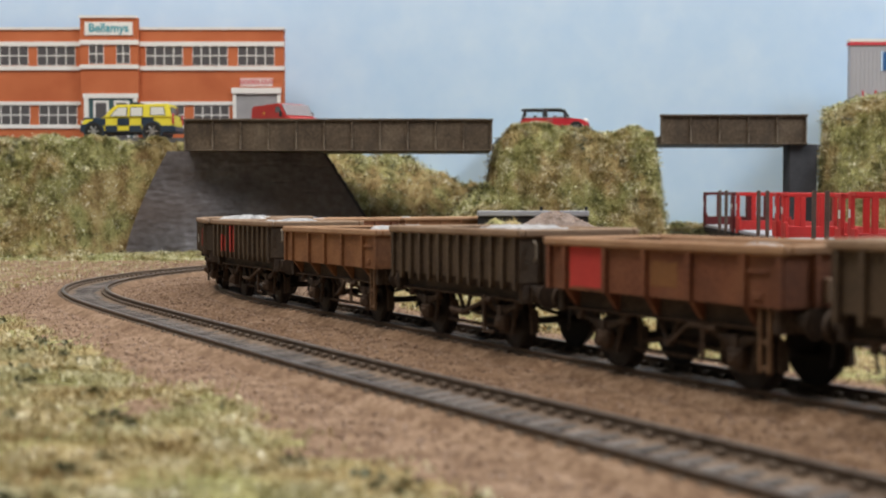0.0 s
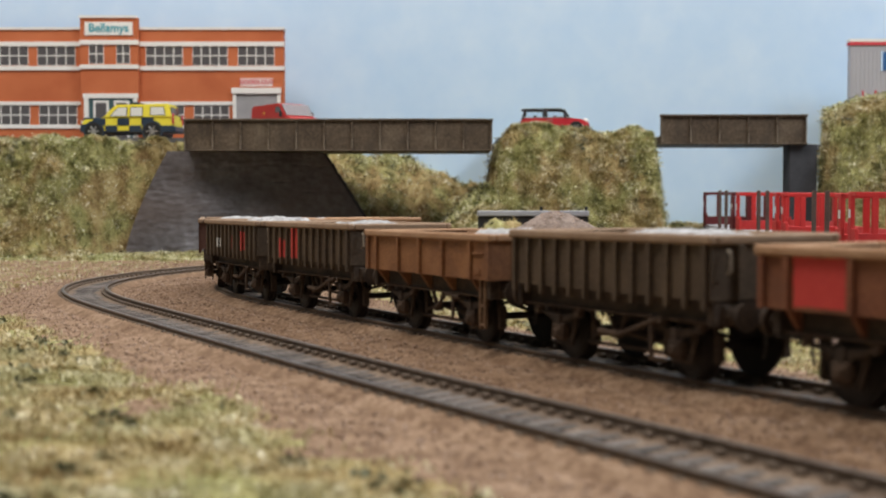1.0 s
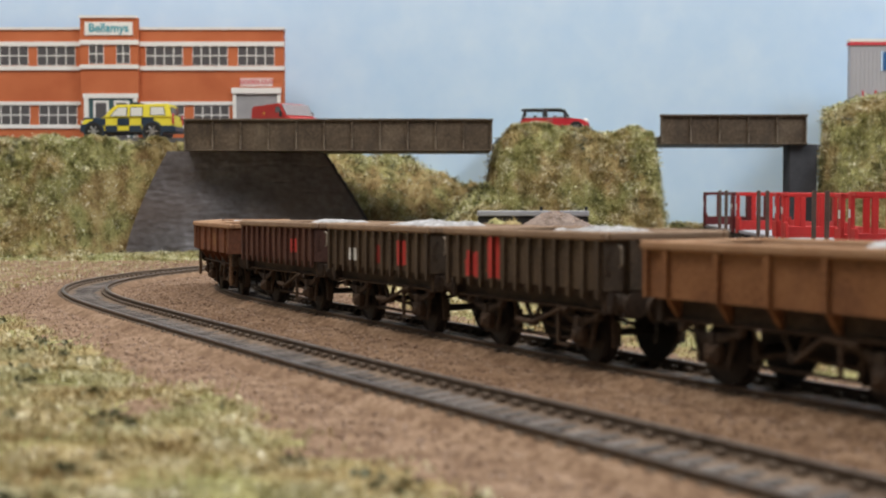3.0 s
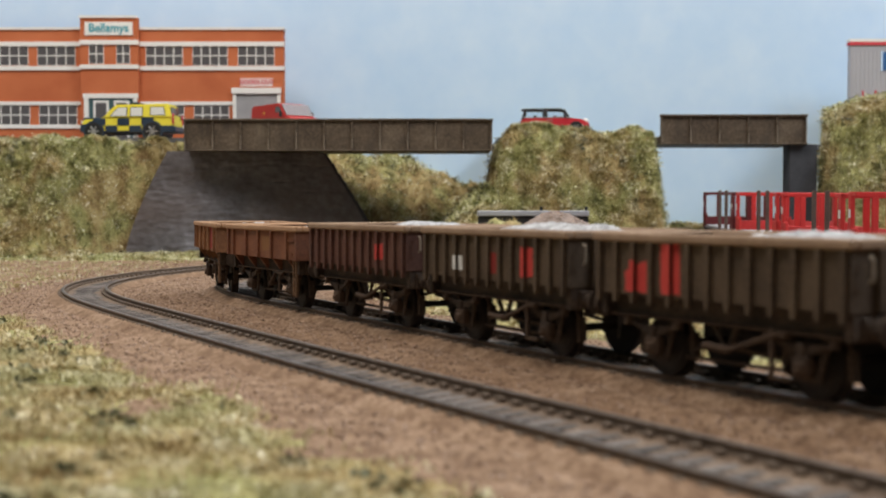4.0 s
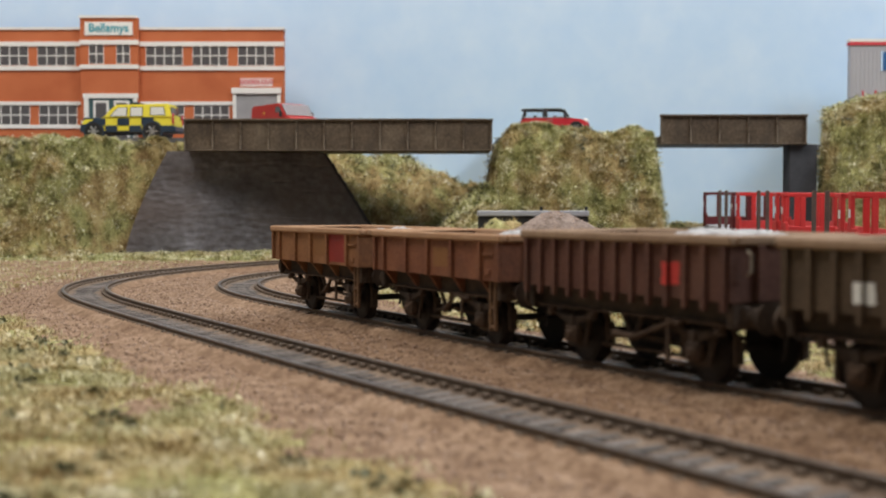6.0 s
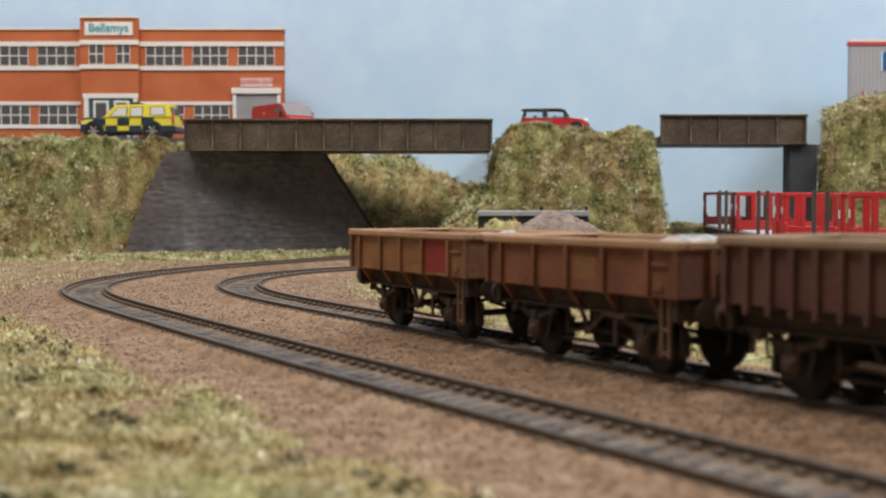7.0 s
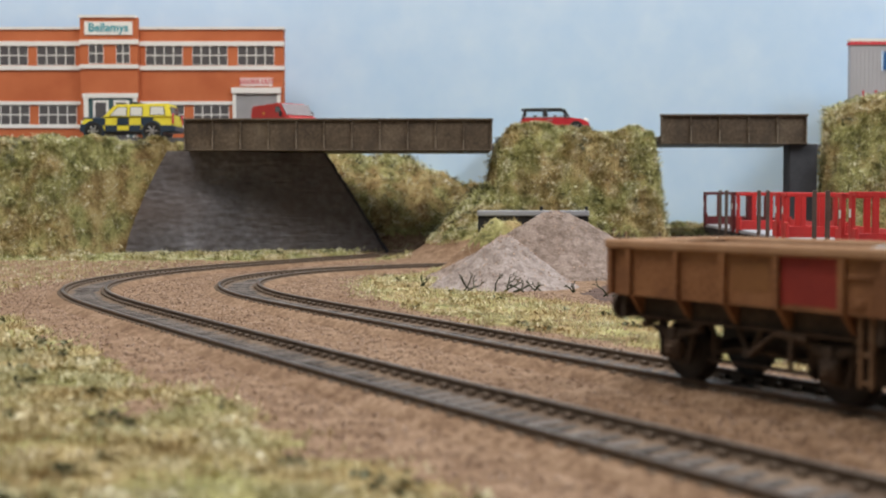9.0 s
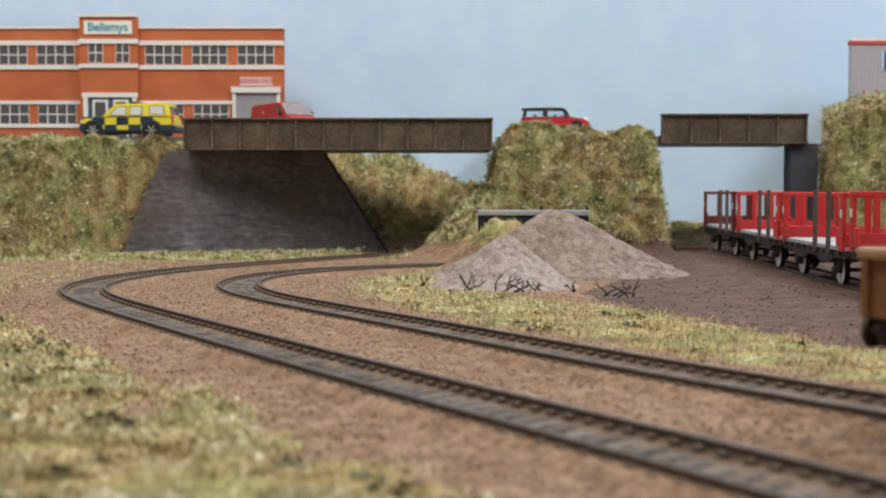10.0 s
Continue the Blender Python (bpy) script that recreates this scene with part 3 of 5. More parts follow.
def build_abutment():
    """A concrete wall with rough courses, parallel to the tracks, its free end sloping."""
    ob = thing("abutment", "rough grey concrete bridge abutment with a sloping end", "bridge wall")
    a, b = Vector((-222, 848)), Vector((-43, 905))
    d = b - a
    L = d.length
    d.normalize()
    n = Vector((d.y, -d.x))
    bm = bmesh.new()
    nu, nv = 110, 150
    grid = []
    for i in range(nu + 1):
        col = []
        for j in range(nv + 1):
            z = -6 + 78.5 * j / nv
            t = max(0.0, min(1.0, z / 73))
            right = L - 46 * t
            left = 30 * t ** 1.35
            u = left + (right - left) * i / nu
            bulge = 0.9 * noise.noise(Vector((u * 0.05, z * 0.05, 1))) + 0.4 * noise.noise(Vector((u * 0.16, z * 0.3, 5))) + 0.2 * noise.noise(Vector((u * 0.5, z * 0.6, 7)))
            course = 0.4 if ((z + 1.2 * noise.noise(Vector((u * 0.04, 3, z * 0.02)))) % 6.3) < 0.7 and noise.noise(Vector((u * 0.06, z * 0.2, 9))) > 0.1 and u > L * 0.5 else 0.0
            back = 5.0 * t
            q = a + d * u + n * (bulge - course - back)
            col.append(bm.verts.new((q.x, q.y, z)))
        grid.append(col)
    for i in range(nu):
        for j in range(nv):
            bm.faces.new((grid[i][j], grid[i + 1][j], grid[i + 1][j + 1], grid[i][j + 1]))
    # sloping end and back
    side = [bm.verts.new((v.co.x - n.x * 60, v.co.y - n.y * 60, v.co.z)) for v in grid[nu]]
    for j in range(nv):
        bm.faces.new((grid[nu][j], side[j], side[j + 1], grid[nu][j + 1]))
    part("face", bm, M_CONC, ob, smooth=True)
    bm = bmesh.new()
    strip = []
    for j in range(61):
        z = -6 + 78 * j / 60
        v = grid_edge(a, d, n, L, z)
        o = 1.6 + 1.1 * noise.noise(Vector((z * 0.35, 2, 0)))
        strip.append((bm.verts.new((v.x - 0.6, v.y - 0.9, z)), bm.verts.new((v.x + o, v.y - 0.7, z)), bm.verts.new((v.x + o, v.y + 3, z))))
    for p, q in zip(strip, strip[1:]):
        bm.faces.new((p[0], p[1], q[1], q[0]))
        bm.faces.new((p[1], p[2], q[2], q[1]))
    part("edge_stone", bm, M_PIER, ob, "dark ragged edge of the wall")
    return ob


def grid_edge(a, d, n, L, z):
    t = max(0.0, min(1.0, z / 73))
    q = a + d * (L - 46 * t + 0.6) + n * (-5.0 * t)
    return q


build_abutment()
pier = bmesh.new()
box(pier, 242.5, 262, 852, 868, -4, 77, 0.6)
tagged(part("bridge_pier", pier, M_PIER), "dark painted bridge pier wall", "pier")


# ---------------------------------------------------------------- track
def rail(line, s0, s1, side, parent, zf=None):
    """A bullhead rail swept along the line: foot, web and head."""
    prof = [(-0.9, -2.2), (0.9, -2.2), (0.9, -1.8), (0.3, -1.5), (0.3, -0.7), (0.6, -0.5), (0.6, 0.0), (-0.6, 0.0), (-0.6, -0.5), (-0.3, -0.7), (-0.3, -1.5), (-0.9, -1.8)]
    n = int((s1 - s0) / 4) + 1
    verts, faces = [], []
    k = len(prof)
    for i in range(n):
        x, y, a = line.at(s0 + (s1 - s0) * i / (n - 1))
        nx, ny = -math.sin(a), math.cos(a)
        z = float(zf(y)) if zf else 0.0
        for o, h in prof:
            verts.append((x + nx * (side * 8.6 + o), y + ny * (side * 8.6 + o), h + z))
    for i in range(n - 1):
        for j in range(k):
            faces.append((i * k + j, (i + 1) * k + j, (i + 1) * k + (j + 1) % k, i * k + (j + 1) % k))
    ob = stuff_mesh("rail", verts, faces, M_RAIL, parent)
    ob.data.materials.append(M_RAILTOP)
    ob.data.polygons.foreach_set("material_index", [1 if (f % k) == 6 else 0 for f in range(len(faces))])
    return ob


def sleeper_mesh():
    bm = bmesh.new()
    box(bm, -1.35, 1.35, -11.7, 11.7, -4.0, -2.15, 0.2)
    top = len(bm.faces)
    for s in (-1, 1):
        for o in (-1.35, 1.35):
            box(bm, -1.0, 1.0, s * 8.6 + o - 0.7, s * 8.6 + o + 0.7, -2.25, -1.0, 0.25)
    bmesh.ops.scale(bm, vec=(MM, MM, MM), verts=bm.verts)
    me = bpy.data.meshes.new("sleeper")
    bm.to_mesh(me)
    bm.free()
    me.materials.append(M_SLEEPER)
    me.materials.append(M_RAIL)
    me.polygons.foreach_set("material_index", [0 if f < top else 1 for f in range(len(me.polygons))])
    return me


SLEEPER = sleeper_mesh()


def lay_track(name, line, s0, s1, label, zf=None, pitch=5.1):
    ob = thing(name, label, "track", kind="structure")
    rail(line, s0, s1, -1, ob, zf)
    rail(line, s0, s1, 1, ob, zf)
    r = random.Random(len(name))
    s = s0 + 3
    while s < s1:
        x, y, a = line.at(s)
        sl = new("sleeper", SLEEPER)
        sl.parent = ob
        sl.matrix_basis = pose(x * MM, y * MM, (float(zf(y)) if zf else 0.0) * MM + r.uniform(-0.1, 0.05) * MM, 0, 0, math.degrees(a) + r.uniform(-1.2, 1.2))
        s += pitch * r.uniform(0.96, 1.04)
    n = int((s1 - s0) / 5) + 1
    verts, faces = [], []
    for i in range(n):
        x, y, a = line.at(s0 + (s1 - s0) * i / (n - 1))
        nx, ny = -math.sin(a), math.cos(a)
        for o, h in ((-17, -4.6), (-12.2, -1.75), (-9.5, -1.3), (-7.4, -1.95), (0, -2.75), (7.4, -1.95), (9.5, -1.3), (12.2, -1.75), (17, -4.6)):
            verts.append((x + nx * o, y + ny * o, h + (float(zf(y)) if zf else 0.0) + 0.12 * r.uniform(-1, 1)))
    for i in range(n - 1):
        for j in range(8):
            faces.append((i * 9 + j, (i + 1) * 9 + j, (i + 1) * 9 + j + 1, i * 9 + j + 1))
    bed = stuff_mesh("ballast_bed", verts, faces, M_BED, ob)
    bed.data.materials.append(M_DIRT)
    bed.data.polygons.foreach_set("material_index", [1 if f % 8 in (0, 1, 6, 7) else 0 for f in range(len(faces))])
    return ob


lay_track("near_track", NEAR_LINE, -120, 880, "curving model railway track on dark sleepers")
lay_track("train_track", TRAIN_LINE, 96, 960, "curving model railway track under the train")
lay_track("siding_track", SIDING, 10, 480, "siding track sunk in brown earth", siding_z, 60.0)


# ---------------------------------------------------------------- train
BODY_HALF, WIDE = 32.1, 16.6


def disc(bm, x, y, z, r, t, n=20):
    bmesh.ops.create_cone(bm, cap_ends=True, segments=n, radius1=r, radius2=r, depth=t, matrix=Matrix.Translation((x, y, z)) @ Euler((radians(90), 0, 0)).to_matrix().to_4x4())


def underframe(ob, straps):
    """Solebars, headstocks, buffers, hook, axles with wheels, axle guards, springs, boxes and brake gear."""
    for s in (-1, 1):
        bm = bmesh.new()
        box(bm, -31.0, 31.0, s * 12.6 - 0.6, s * 12.6 + 0.6, 12.2, 16.4, 0.1)
        sole = part("solebar", bm, M_FRAME, ob)
        bm = bmesh.new()
        a, b = sorted((s * 12.2, s * 14.5))
        box(bm, -31.0, 31.0, a, b, 11.8, 12.4, 0.12)
        part("solebar_flange", bm, M_AXLE, sole, "worn rusty lower flange")
        bm = bmesh.new()
        box(bm, s * 31.0 - 0.8, s * 31.0 + 0.8, -15.6, 15.6, 11.6, 16.6, 0.2)
        head = part("headstock", bm, M_FRAME, ob)
        for t in (-1, 1):
            bm = bmesh.new()
            box(bm, s * 32.0 - 0.4, s * 32.0 + 0.4, t * 11.2 - 2.2, t * 11.2 + 2.2, 11.6, 15.8, 0.3)
            rod(bm, (s * 31.6, t * 11.2, 13.6), (s * 34.0, t * 11.2, 13.6), 1.7, 12)
            rod(bm, (s * 33.8, t * 11.2, 13.6), (s * 35.7, t * 11.2, 13.6), 1.0, 12)
            rod(bm, (s * 35.5, t * 11.2, 13.6), (s * 36.2, t * 11.2, 13.6), 2.7, 20, 2.9)
            part("buffer", bm, M_FRAME, head, "round grimy buffer")
        bm = bmesh.new()
        box(bm, s * 31.5 if s > 0 else -37.0, 37.0 if s > 0 else s * 31.5, -1.2, 1.2, 10.0, 11.6, 0.2)
        box(bm, s * 36.8 - 0.9, s * 36.8 + 0.9, -4, 4, 9.4, 12.6, 0.2)
        part("coupling", bm, M_WHEEL, ob, "black coupling")
        bm = bmesh.new()
        last = Vector((s * 32.4, -3.4, 12.6))
        for k in range(1, 6):
            q = Vector((s * (32.4 + 0.8 * math.sin(k * 0.6)), -3.4, 12.6 - k * 1.5))
            rod(bm, last, q, 0.35, 6)
            last = q
        part("brake_pipe", bm, M_WHEEL, head, "hanging black brake pipe")
    for ax in (-18.5, 19.5):
        bm = bmesh.new()
        rod(bm, (ax, -12.5, 6.3), (ax, 12.5, 6.3), 0.9, 10)
        axle = part("axle", bm, M_WHEEL, ob)
        for s in (-1, 1):
            bm = bmesh.new()
            disc(bm, ax, s * 8.9, 6.2, 6.2, 1.6, 28)
            disc(bm, ax, s * 7.9, 6.2, 6.9, 0.6, 28)
            disc(bm, ax, s * 9.8, 6.2, 1.6, 0.8, 12)
            part("wheel", bm, M_WHEEL, axle, "dark disc wheel")
            bm = bmesh.new()
            bmesh.ops.create_cone(bm, cap_ends=False, segments=28, radius1=6.0, radius2=6.0, depth=0.4, matrix=Matrix.Translation((ax, s * 9.8, 6.2)) @ Euler((radians(90), 0, 0)).to_matrix().to_4x4())
            bmesh.ops.create_cone(bm, cap_ends=False, segments=28, radius1=5.1, radius2=5.1, depth=0.4, matrix=Matrix.Translation((ax, s * 9.8, 6.2)) @ Euler((radians(90), 0, 0)).to_matrix().to_4x4())
            part("tyre", bm, M_WHEEL, axle, "grimy tyre ring")
            bm = bmesh.new()
            for e in (-1, 1):
                prism(bm, [(ax + e * 2.0, 4.0), (ax + e * 3.0, 4.0), (ax + e * 5.4, 12.2), (ax + e * 3.6, 12.2)], s * 12.0 - 0.3, s * 12.0 + 0.3)
            box(bm, ax - 3.0, ax + 3.0, s * 12.0 - 0.3, s * 12.0 + 0.3, 3.4, 4.3, 0.1)
            guard = part("axle_guard", bm, M_FRAME, ob)
            bm = bmesh.new()
            box(bm, ax - 1.9, ax + 1.9, s * 13.1 - 1.3, s * 13.1 + 1.3, 4.5, 8.2, 0.5)
            box(bm, ax - 1.3, ax + 1.3, s * 14.3 - 0.5, s * 14.3 + 0.5, 5.0, 7.2, 0.35)
            rod(bm, (ax, s * 14.6, 6.2), (ax, s * 15.1, 6.2), 0.8, 10)
            part("axlebox", bm, M_AXLE, guard, "rust-browned axlebox")
            bm = bmesh.new()
            for i in range(5):
                w = 7.0 - i * 1.15
                for e in (-1, 1):
                    rod(bm, (ax, s * 13.4, 9.2 - i * 0.1 + 0.5 * (4 - i) * 0.3), (ax + e * w, s * 13.4, 10.6 - i * 0.45), 0.42, 5)
            box(bm, ax - 0.9, ax + 0.9, s * 13.4 - 0.9, s * 13.4 + 0.9, 8.0, 10.4, 0.2)
            part("leaf_spring", bm, M_FRAME, guard, "laminated grimy spring")
            for e in (-1, 1):
                bm = bmesh.new()
                box(bm, ax + e * 7.2 - 0.8, ax + e * 7.2 + 0.8, s * 13.5 - 0.8, s * 13.5 + 0.8, 10.2, 12.2, 0.25)
                rod(bm, (ax + e * 7.2, s * 12.7, 10.6), (ax + e * 7.2, s * 14.6, 10.6), 0.7, 8)
                part("spring_shoe", bm, M_AXLE, guard)
                bm = bmesh.new()
                prism(bm, [(ax + e * 6.6, 3.6), (ax + e * 7.9, 4.2), (ax + e * 7.7, 9.4), (ax + e * 6.4, 9.0)], s * 8.9 - 0.9, s * 8.9 + 0.9)
                rod(bm, (ax + e * 7.4, s * 9.6, 8.6), (ax + e * 7.0, s * 10.4, 12.4), 0.45, 6)
                part("brake_shoe", bm, M_FRAME, ob)
    for s in (-1, 1):
        bm = bmesh.new()
        rod(bm, (-12, s * 10.4, 4.6), (13, s * 10.4, 4.6), 0.4, 6)
        rod(bm, (-11, s * 9.6, 6.0), (0.5, s * 10.2, 8.2), 0.5, 6)
        rod(bm, (12, s * 9.6, 6.4), (0.5, s * 10.2, 7.4), 0.5, 6)
        part("brake_rod", bm, M_FRAME, ob)
        bm = bmesh.new()
        for e in (-1, 1):
            rod(bm, (0.5, s * 12.4, 6.8), (0.5 + e * 3.2, s * 12.6, 12.2), 0.55, 6)
        rod(bm, (0.5, s * 11.4, 7.4), (0.5, s * 13.6, 7.4), 0.9, 10)
        part("v_hanger", bm, M_FRAME, ob)
        bm = bmesh.new()
        if straps:
            rod(bm, (2.0, s * 14.2, 7.2), (8.0, s * 14.4, 11.6), 0.5, 6)
            rod(bm, (8.0, s * 14.4, 11.6), (15.5, s * 14.8, 11.2), 0.5, 6)
            box(bm, 11.4, 12.4, s * 14.6 - 0.3, s * 14.6 + 0.3, 5.4, 12.2, 0.15)
        else:
            rod(bm, (-3.5, s * 14.4, 7.9), (3.0, s * 14.6, 7.6), 0.75, 8)
            rod(bm, (3.0, s * 14.6, 7.6), (15.5, s * 15.2, 11.8), 0.55, 6)
            rod(bm, (15.5, s * 15.2, 11.8), (17.5, s * 15.2, 11.5), 0.7, 6)
            box(bm, 13.4, 14.4, s * 15.0 - 0.4, s * 15.0 + 0.4, 3.6, 12.6, 0.15)
            box(bm, 14.2, 18.4, s * 15.0 - 0.3, s * 15.0 + 0.3, 3.6, 4.3, 0.1)
        part("brake_lever", bm, M_AXLE, ob, "bent rusty brake lever")
    bm = bmesh.new()
    rod(bm, (-6, 0, 8.6), (6, 0, 8.6), 3.2, 14)
    box(bm, 6.5, 11.5, -9.5, -6.5, 8.8, 12.4, 0.4)
    part("brake_cylinder", bm, M_WHEEL, ob)
    # solid black box added below the floor, standing in for the shade there
    bm = bmesh.new()
    box(bm, -31.0 + 1, 31.0 - 1, -11.8, 11.8, 13.0, 16.2, 0.2)
    part("underside", bm, M_WHEEL, ob, "floor underside, blackened and deepened to fill the shade")


def load_of_stone(ob, z, seed, peaks):
    """A lumpy heap of pale stone lying in the body."""
    nx, ny = 46, 24
    X, Y = np.meshgrid(np.linspace(-30.6, 30.6, nx), np.linspace(-14.6, 14.6, ny), indexing="ij")
    H = np.full(X.shape, -4.0)
    for px, h, w in peaks:
        H = np.maximum(H, -4.0 + (h + 4.0) * np.exp(-np.abs((X - px) / (1.15 * w)) ** 3 - np.abs(Y / 13.0) ** 4))
    r = np.random.RandomState(seed)
    H = H + 0.45 * r.uniform(-1, 1, H.shape) + 0.5 * lumps(X, Y, 12, seed)
    V = np.stack([X.ravel(), Y.ravel(), H.ravel() + z], 1)
    i, j = np.meshgrid(np.arange(nx - 1), np.arange(ny - 1), indexing="ij")
    a = (i * ny + j).ravel()
    o = stuff_mesh("stone_load", V, np.stack([a, a + ny, a + ny + 1, a + 1], 1), M_LOAD, ob)
    o["label"] = "heap of pale crushed stone"


def open_box(ob, z0, z1, mat, rim_mat, half, thick=0.9):
    for s in (-1, 1):
        bm = bmesh.new()
        box(bm, -half, half, s * (WIDE - thick) if s > 0 else -WIDE, WIDE if s > 0 else -(WIDE - thick), z0, z1 - 0.6)
        part("side_panel", bm, mat, ob)
        bm = bmesh.new()
        box(bm, s * (half - thick) if s > 0 else -half, half if s > 0 else -(half - thick), -(WIDE - thick), WIDE - thick, z0, z1 - 0.6)
        part("end_panel", bm, mat, ob)
        bm = bmesh.new()
        box(bm, -half - 0.9, half + 0.9, s * WIDE - 1.1, s * WIDE + 1.0, z1 - 1.9, z1, 0.45)
        part("side_rim", bm, rim_mat, ob, "dusty worn top rim")
        bm = bmesh.new()
        box(bm, s * half - 1.1, s * half + 0.9, -WIDE + 1.1, WIDE - 1.1, z1 - 1.9, z1 - 0.05, 0.4)
        part("end_rim", bm, rim_mat, ob, "dusty worn top rim")
    part("floor", slab(-half + thick, half - thick, -WIDE + thick, WIDE - thick, z0, z0 + 1.0), mat, ob)


def patch(ob, x0, x1, z0, z1, mat, label, out=WIDE, slope=0.0):
    """A thin ragged coat of paint on the near side."""
    r = random.Random(int(x0 * 10) + int(z1 * 100))
    outline = []
    for (ax, az), (bx, bz) in (((x0, z0), (x1, z0)), ((x1, z0), (x1, z1)), ((x1, z1), (x0, z1 - slope)), ((x0, z1 - slope), (x0, z0))):
        for k in range(4):
            outline.append((ax + (bx - ax) * k / 4 + r.uniform(-0.22, 0.22), az + (bz - az) * k / 4 + r.uniform(-0.22, 0.22)))
    bm = bmesh.new()
    prism(bm, outline, -out - 0.06, -out + 0.2)
    bmesh.ops.triangulate(bm, faces=bm.faces)
    part("painted_patch", bm, mat, ob, label)


def ribbed_wagon(label, mat, rim, patches, peaks, seed):
    ob = thing("ribbed_wagon", label, "wagon", "wagons of the stone train")
    z0, z1 = 16.5, 28.9
    open_box(ob, z0, z1, mat, rim, BODY_HALF)
    for s in (-1, 1):
        for i in range(13):
            x = -BODY_HALF + 1.2 + i * (2 * BODY_HALF - 2.4) / 12
            bm = bmesh.new()
            prism(bm, [(x - 0.4, z0 - 1.7), (x + 0.4, z0 - 1.7), (x + 0.6, z0 - 0.6), (x + 0.6, z1 - 1.9), (x - 0.6, z1 - 1.9), (x - 0.6, z0 - 0.6)], s * WIDE, s * (WIDE + 0.95))
            part("rib", bm, mat, ob)
        for y in (-9.5, 0.0, 9.5):
            bm = bmesh.new()
            x = s * BODY_HALF
            box(bm, min(x, x + s * 1.0), max(x, x + s * 1.0), y - 0.9, y + 0.9, z0, z1 - 1.9, 0.15)
            part("end_post", bm, mat, ob)
        bm = bmesh.new()
        x = s * (BODY_HALF + 0.9)
        rod(bm, (x, -13.2, 21.5), (x + s * 0.9, -13.2, 22.2), 0.3, 6)
        rod(bm, (x + s * 0.9, -13.2, 22.2), (x + s * 0.9, -13.2, 25.4), 0.3, 6)
        rod(bm, (x + s * 0.9, -13.2, 25.4), (x, -13.2, 26.0), 0.3, 6)
        part("grab_handle", bm, M_STREAK, ob, "pale worn grab handle")
    for p in patches:
        patch(ob, *p)
        for i in range(13):
            x = -BODY_HALF + 1.2 + i * (2 * BODY_HALF - 2.4) / 12
            if p[0] - 0.3 < x < p[1] + 0.3:
                bm = bmesh.new()
                box(bm, x - 0.6, x + 0.6, -WIDE - 1.02, -WIDE - 0.1, p[2], p[3])
                part("painted_rib", bm, p[4], ob, p[5])
    underframe(ob, False)
    load_of_stone(ob, z1 - 1.0, seed, peaks)
    return ob


def panel_wagon(label, mat, rim, patches, peaks, seed):
    ob = thing("panel_wagon", label, "wagon", "wagons of the stone train")
    z0, z1, half = 16.3, 27.5, 33.8
    open_box(ob, z0, z1, mat, rim, half)
    for s in (-1, 1):
        for i, x in enumerate((-33.1, -27.6, -14.2, -2.0, 10.6, 24.6, 33.1)):
            bm = bmesh.new()
            prism(bm, [(x - 0.6, z0), (x + 0.6, z0), (x + 0.6, z1 - 1.9), (x - 0.6, z1 - 1.9)], s * WIDE, s * (WIDE + 0.9))
            part("upright", bm, mat, ob)
            bm = bmesh.new()
            if i in (1, 2, 3, 4, 5):
                lo, hi = [bm.verts.new(q) for q in ((x - 0.5, s * 16.6, z0), (x - 0.5, s * 12.8, z0), (x - 0.5, s * 12.8, z0 - 4.0), (x - 0.5, s * 13.6, z0 - 4.0))], []
                for v in lo:
                    hi.append(bm.verts.new((v.co.x + 1.0, v.co.y, v.co.z)))
                bm.faces.new(lo)
                bm.faces.new(hi[::-1])
                for k in range(4):
                    bm.faces.new((lo[k], hi[k], hi[(k + 1) % 4], lo[(k + 1) % 4]))
                bmesh.ops.recalc_face_normals(bm, faces=bm.faces)
                part("side_bracket", bm, mat, ob, "triangular steel bracket")
            else:
                bm.free()
        bm = bmesh.new()
        for y in (-9.0, 9.0):
            x = s * half
            box(bm, min(x, x + s * 0.9), max(x, x + s * 0.9), y - 0.7, y + 0.7, z0, z1 - 1.9, 0.1)
        part("end_stiffener", bm, mat, ob)
        bm = bmesh.new()
        x = s * (half + 0.5)
        box(bm, x - 0.7, x + 0.7, -7.0, -5.6, 17, 21.5, 0.3)
        part("end_bracket", bm, M_RIM, ob)
    bm = bmesh.new()
    for x in (26.9, 29.1):
        box(bm, x, x + 0.9, -15.9, -15.1, 4.4, 16.2, 0.12)
    for z in (5.0, 9.6):
        box(bm, 26.9, 30.0, -15.8, -15.2, z, z + 0.7, 0.1)
    part("door_prop", bm, M_RUST, ob, "light rusty upright strap")
    bm = bmesh.new()
    for z in (22.6,):
        box(bm, 25.2, 30.3, -WIDE - 0.45, -WIDE + 0.05, z - 0.25, z + 0.25, 0.08)
    box(bm, 26.4, 29.0, -WIDE - 0.35, -WIDE + 0.05, 17.6, 19.0, 0.1)
    part("label_clip", bm, mat, ob)
    for p in patches:
        patch(ob, *p)
    underframe(ob, True)
    load_of_stone(ob, z1 - 1.6, seed, peaks)
    return ob


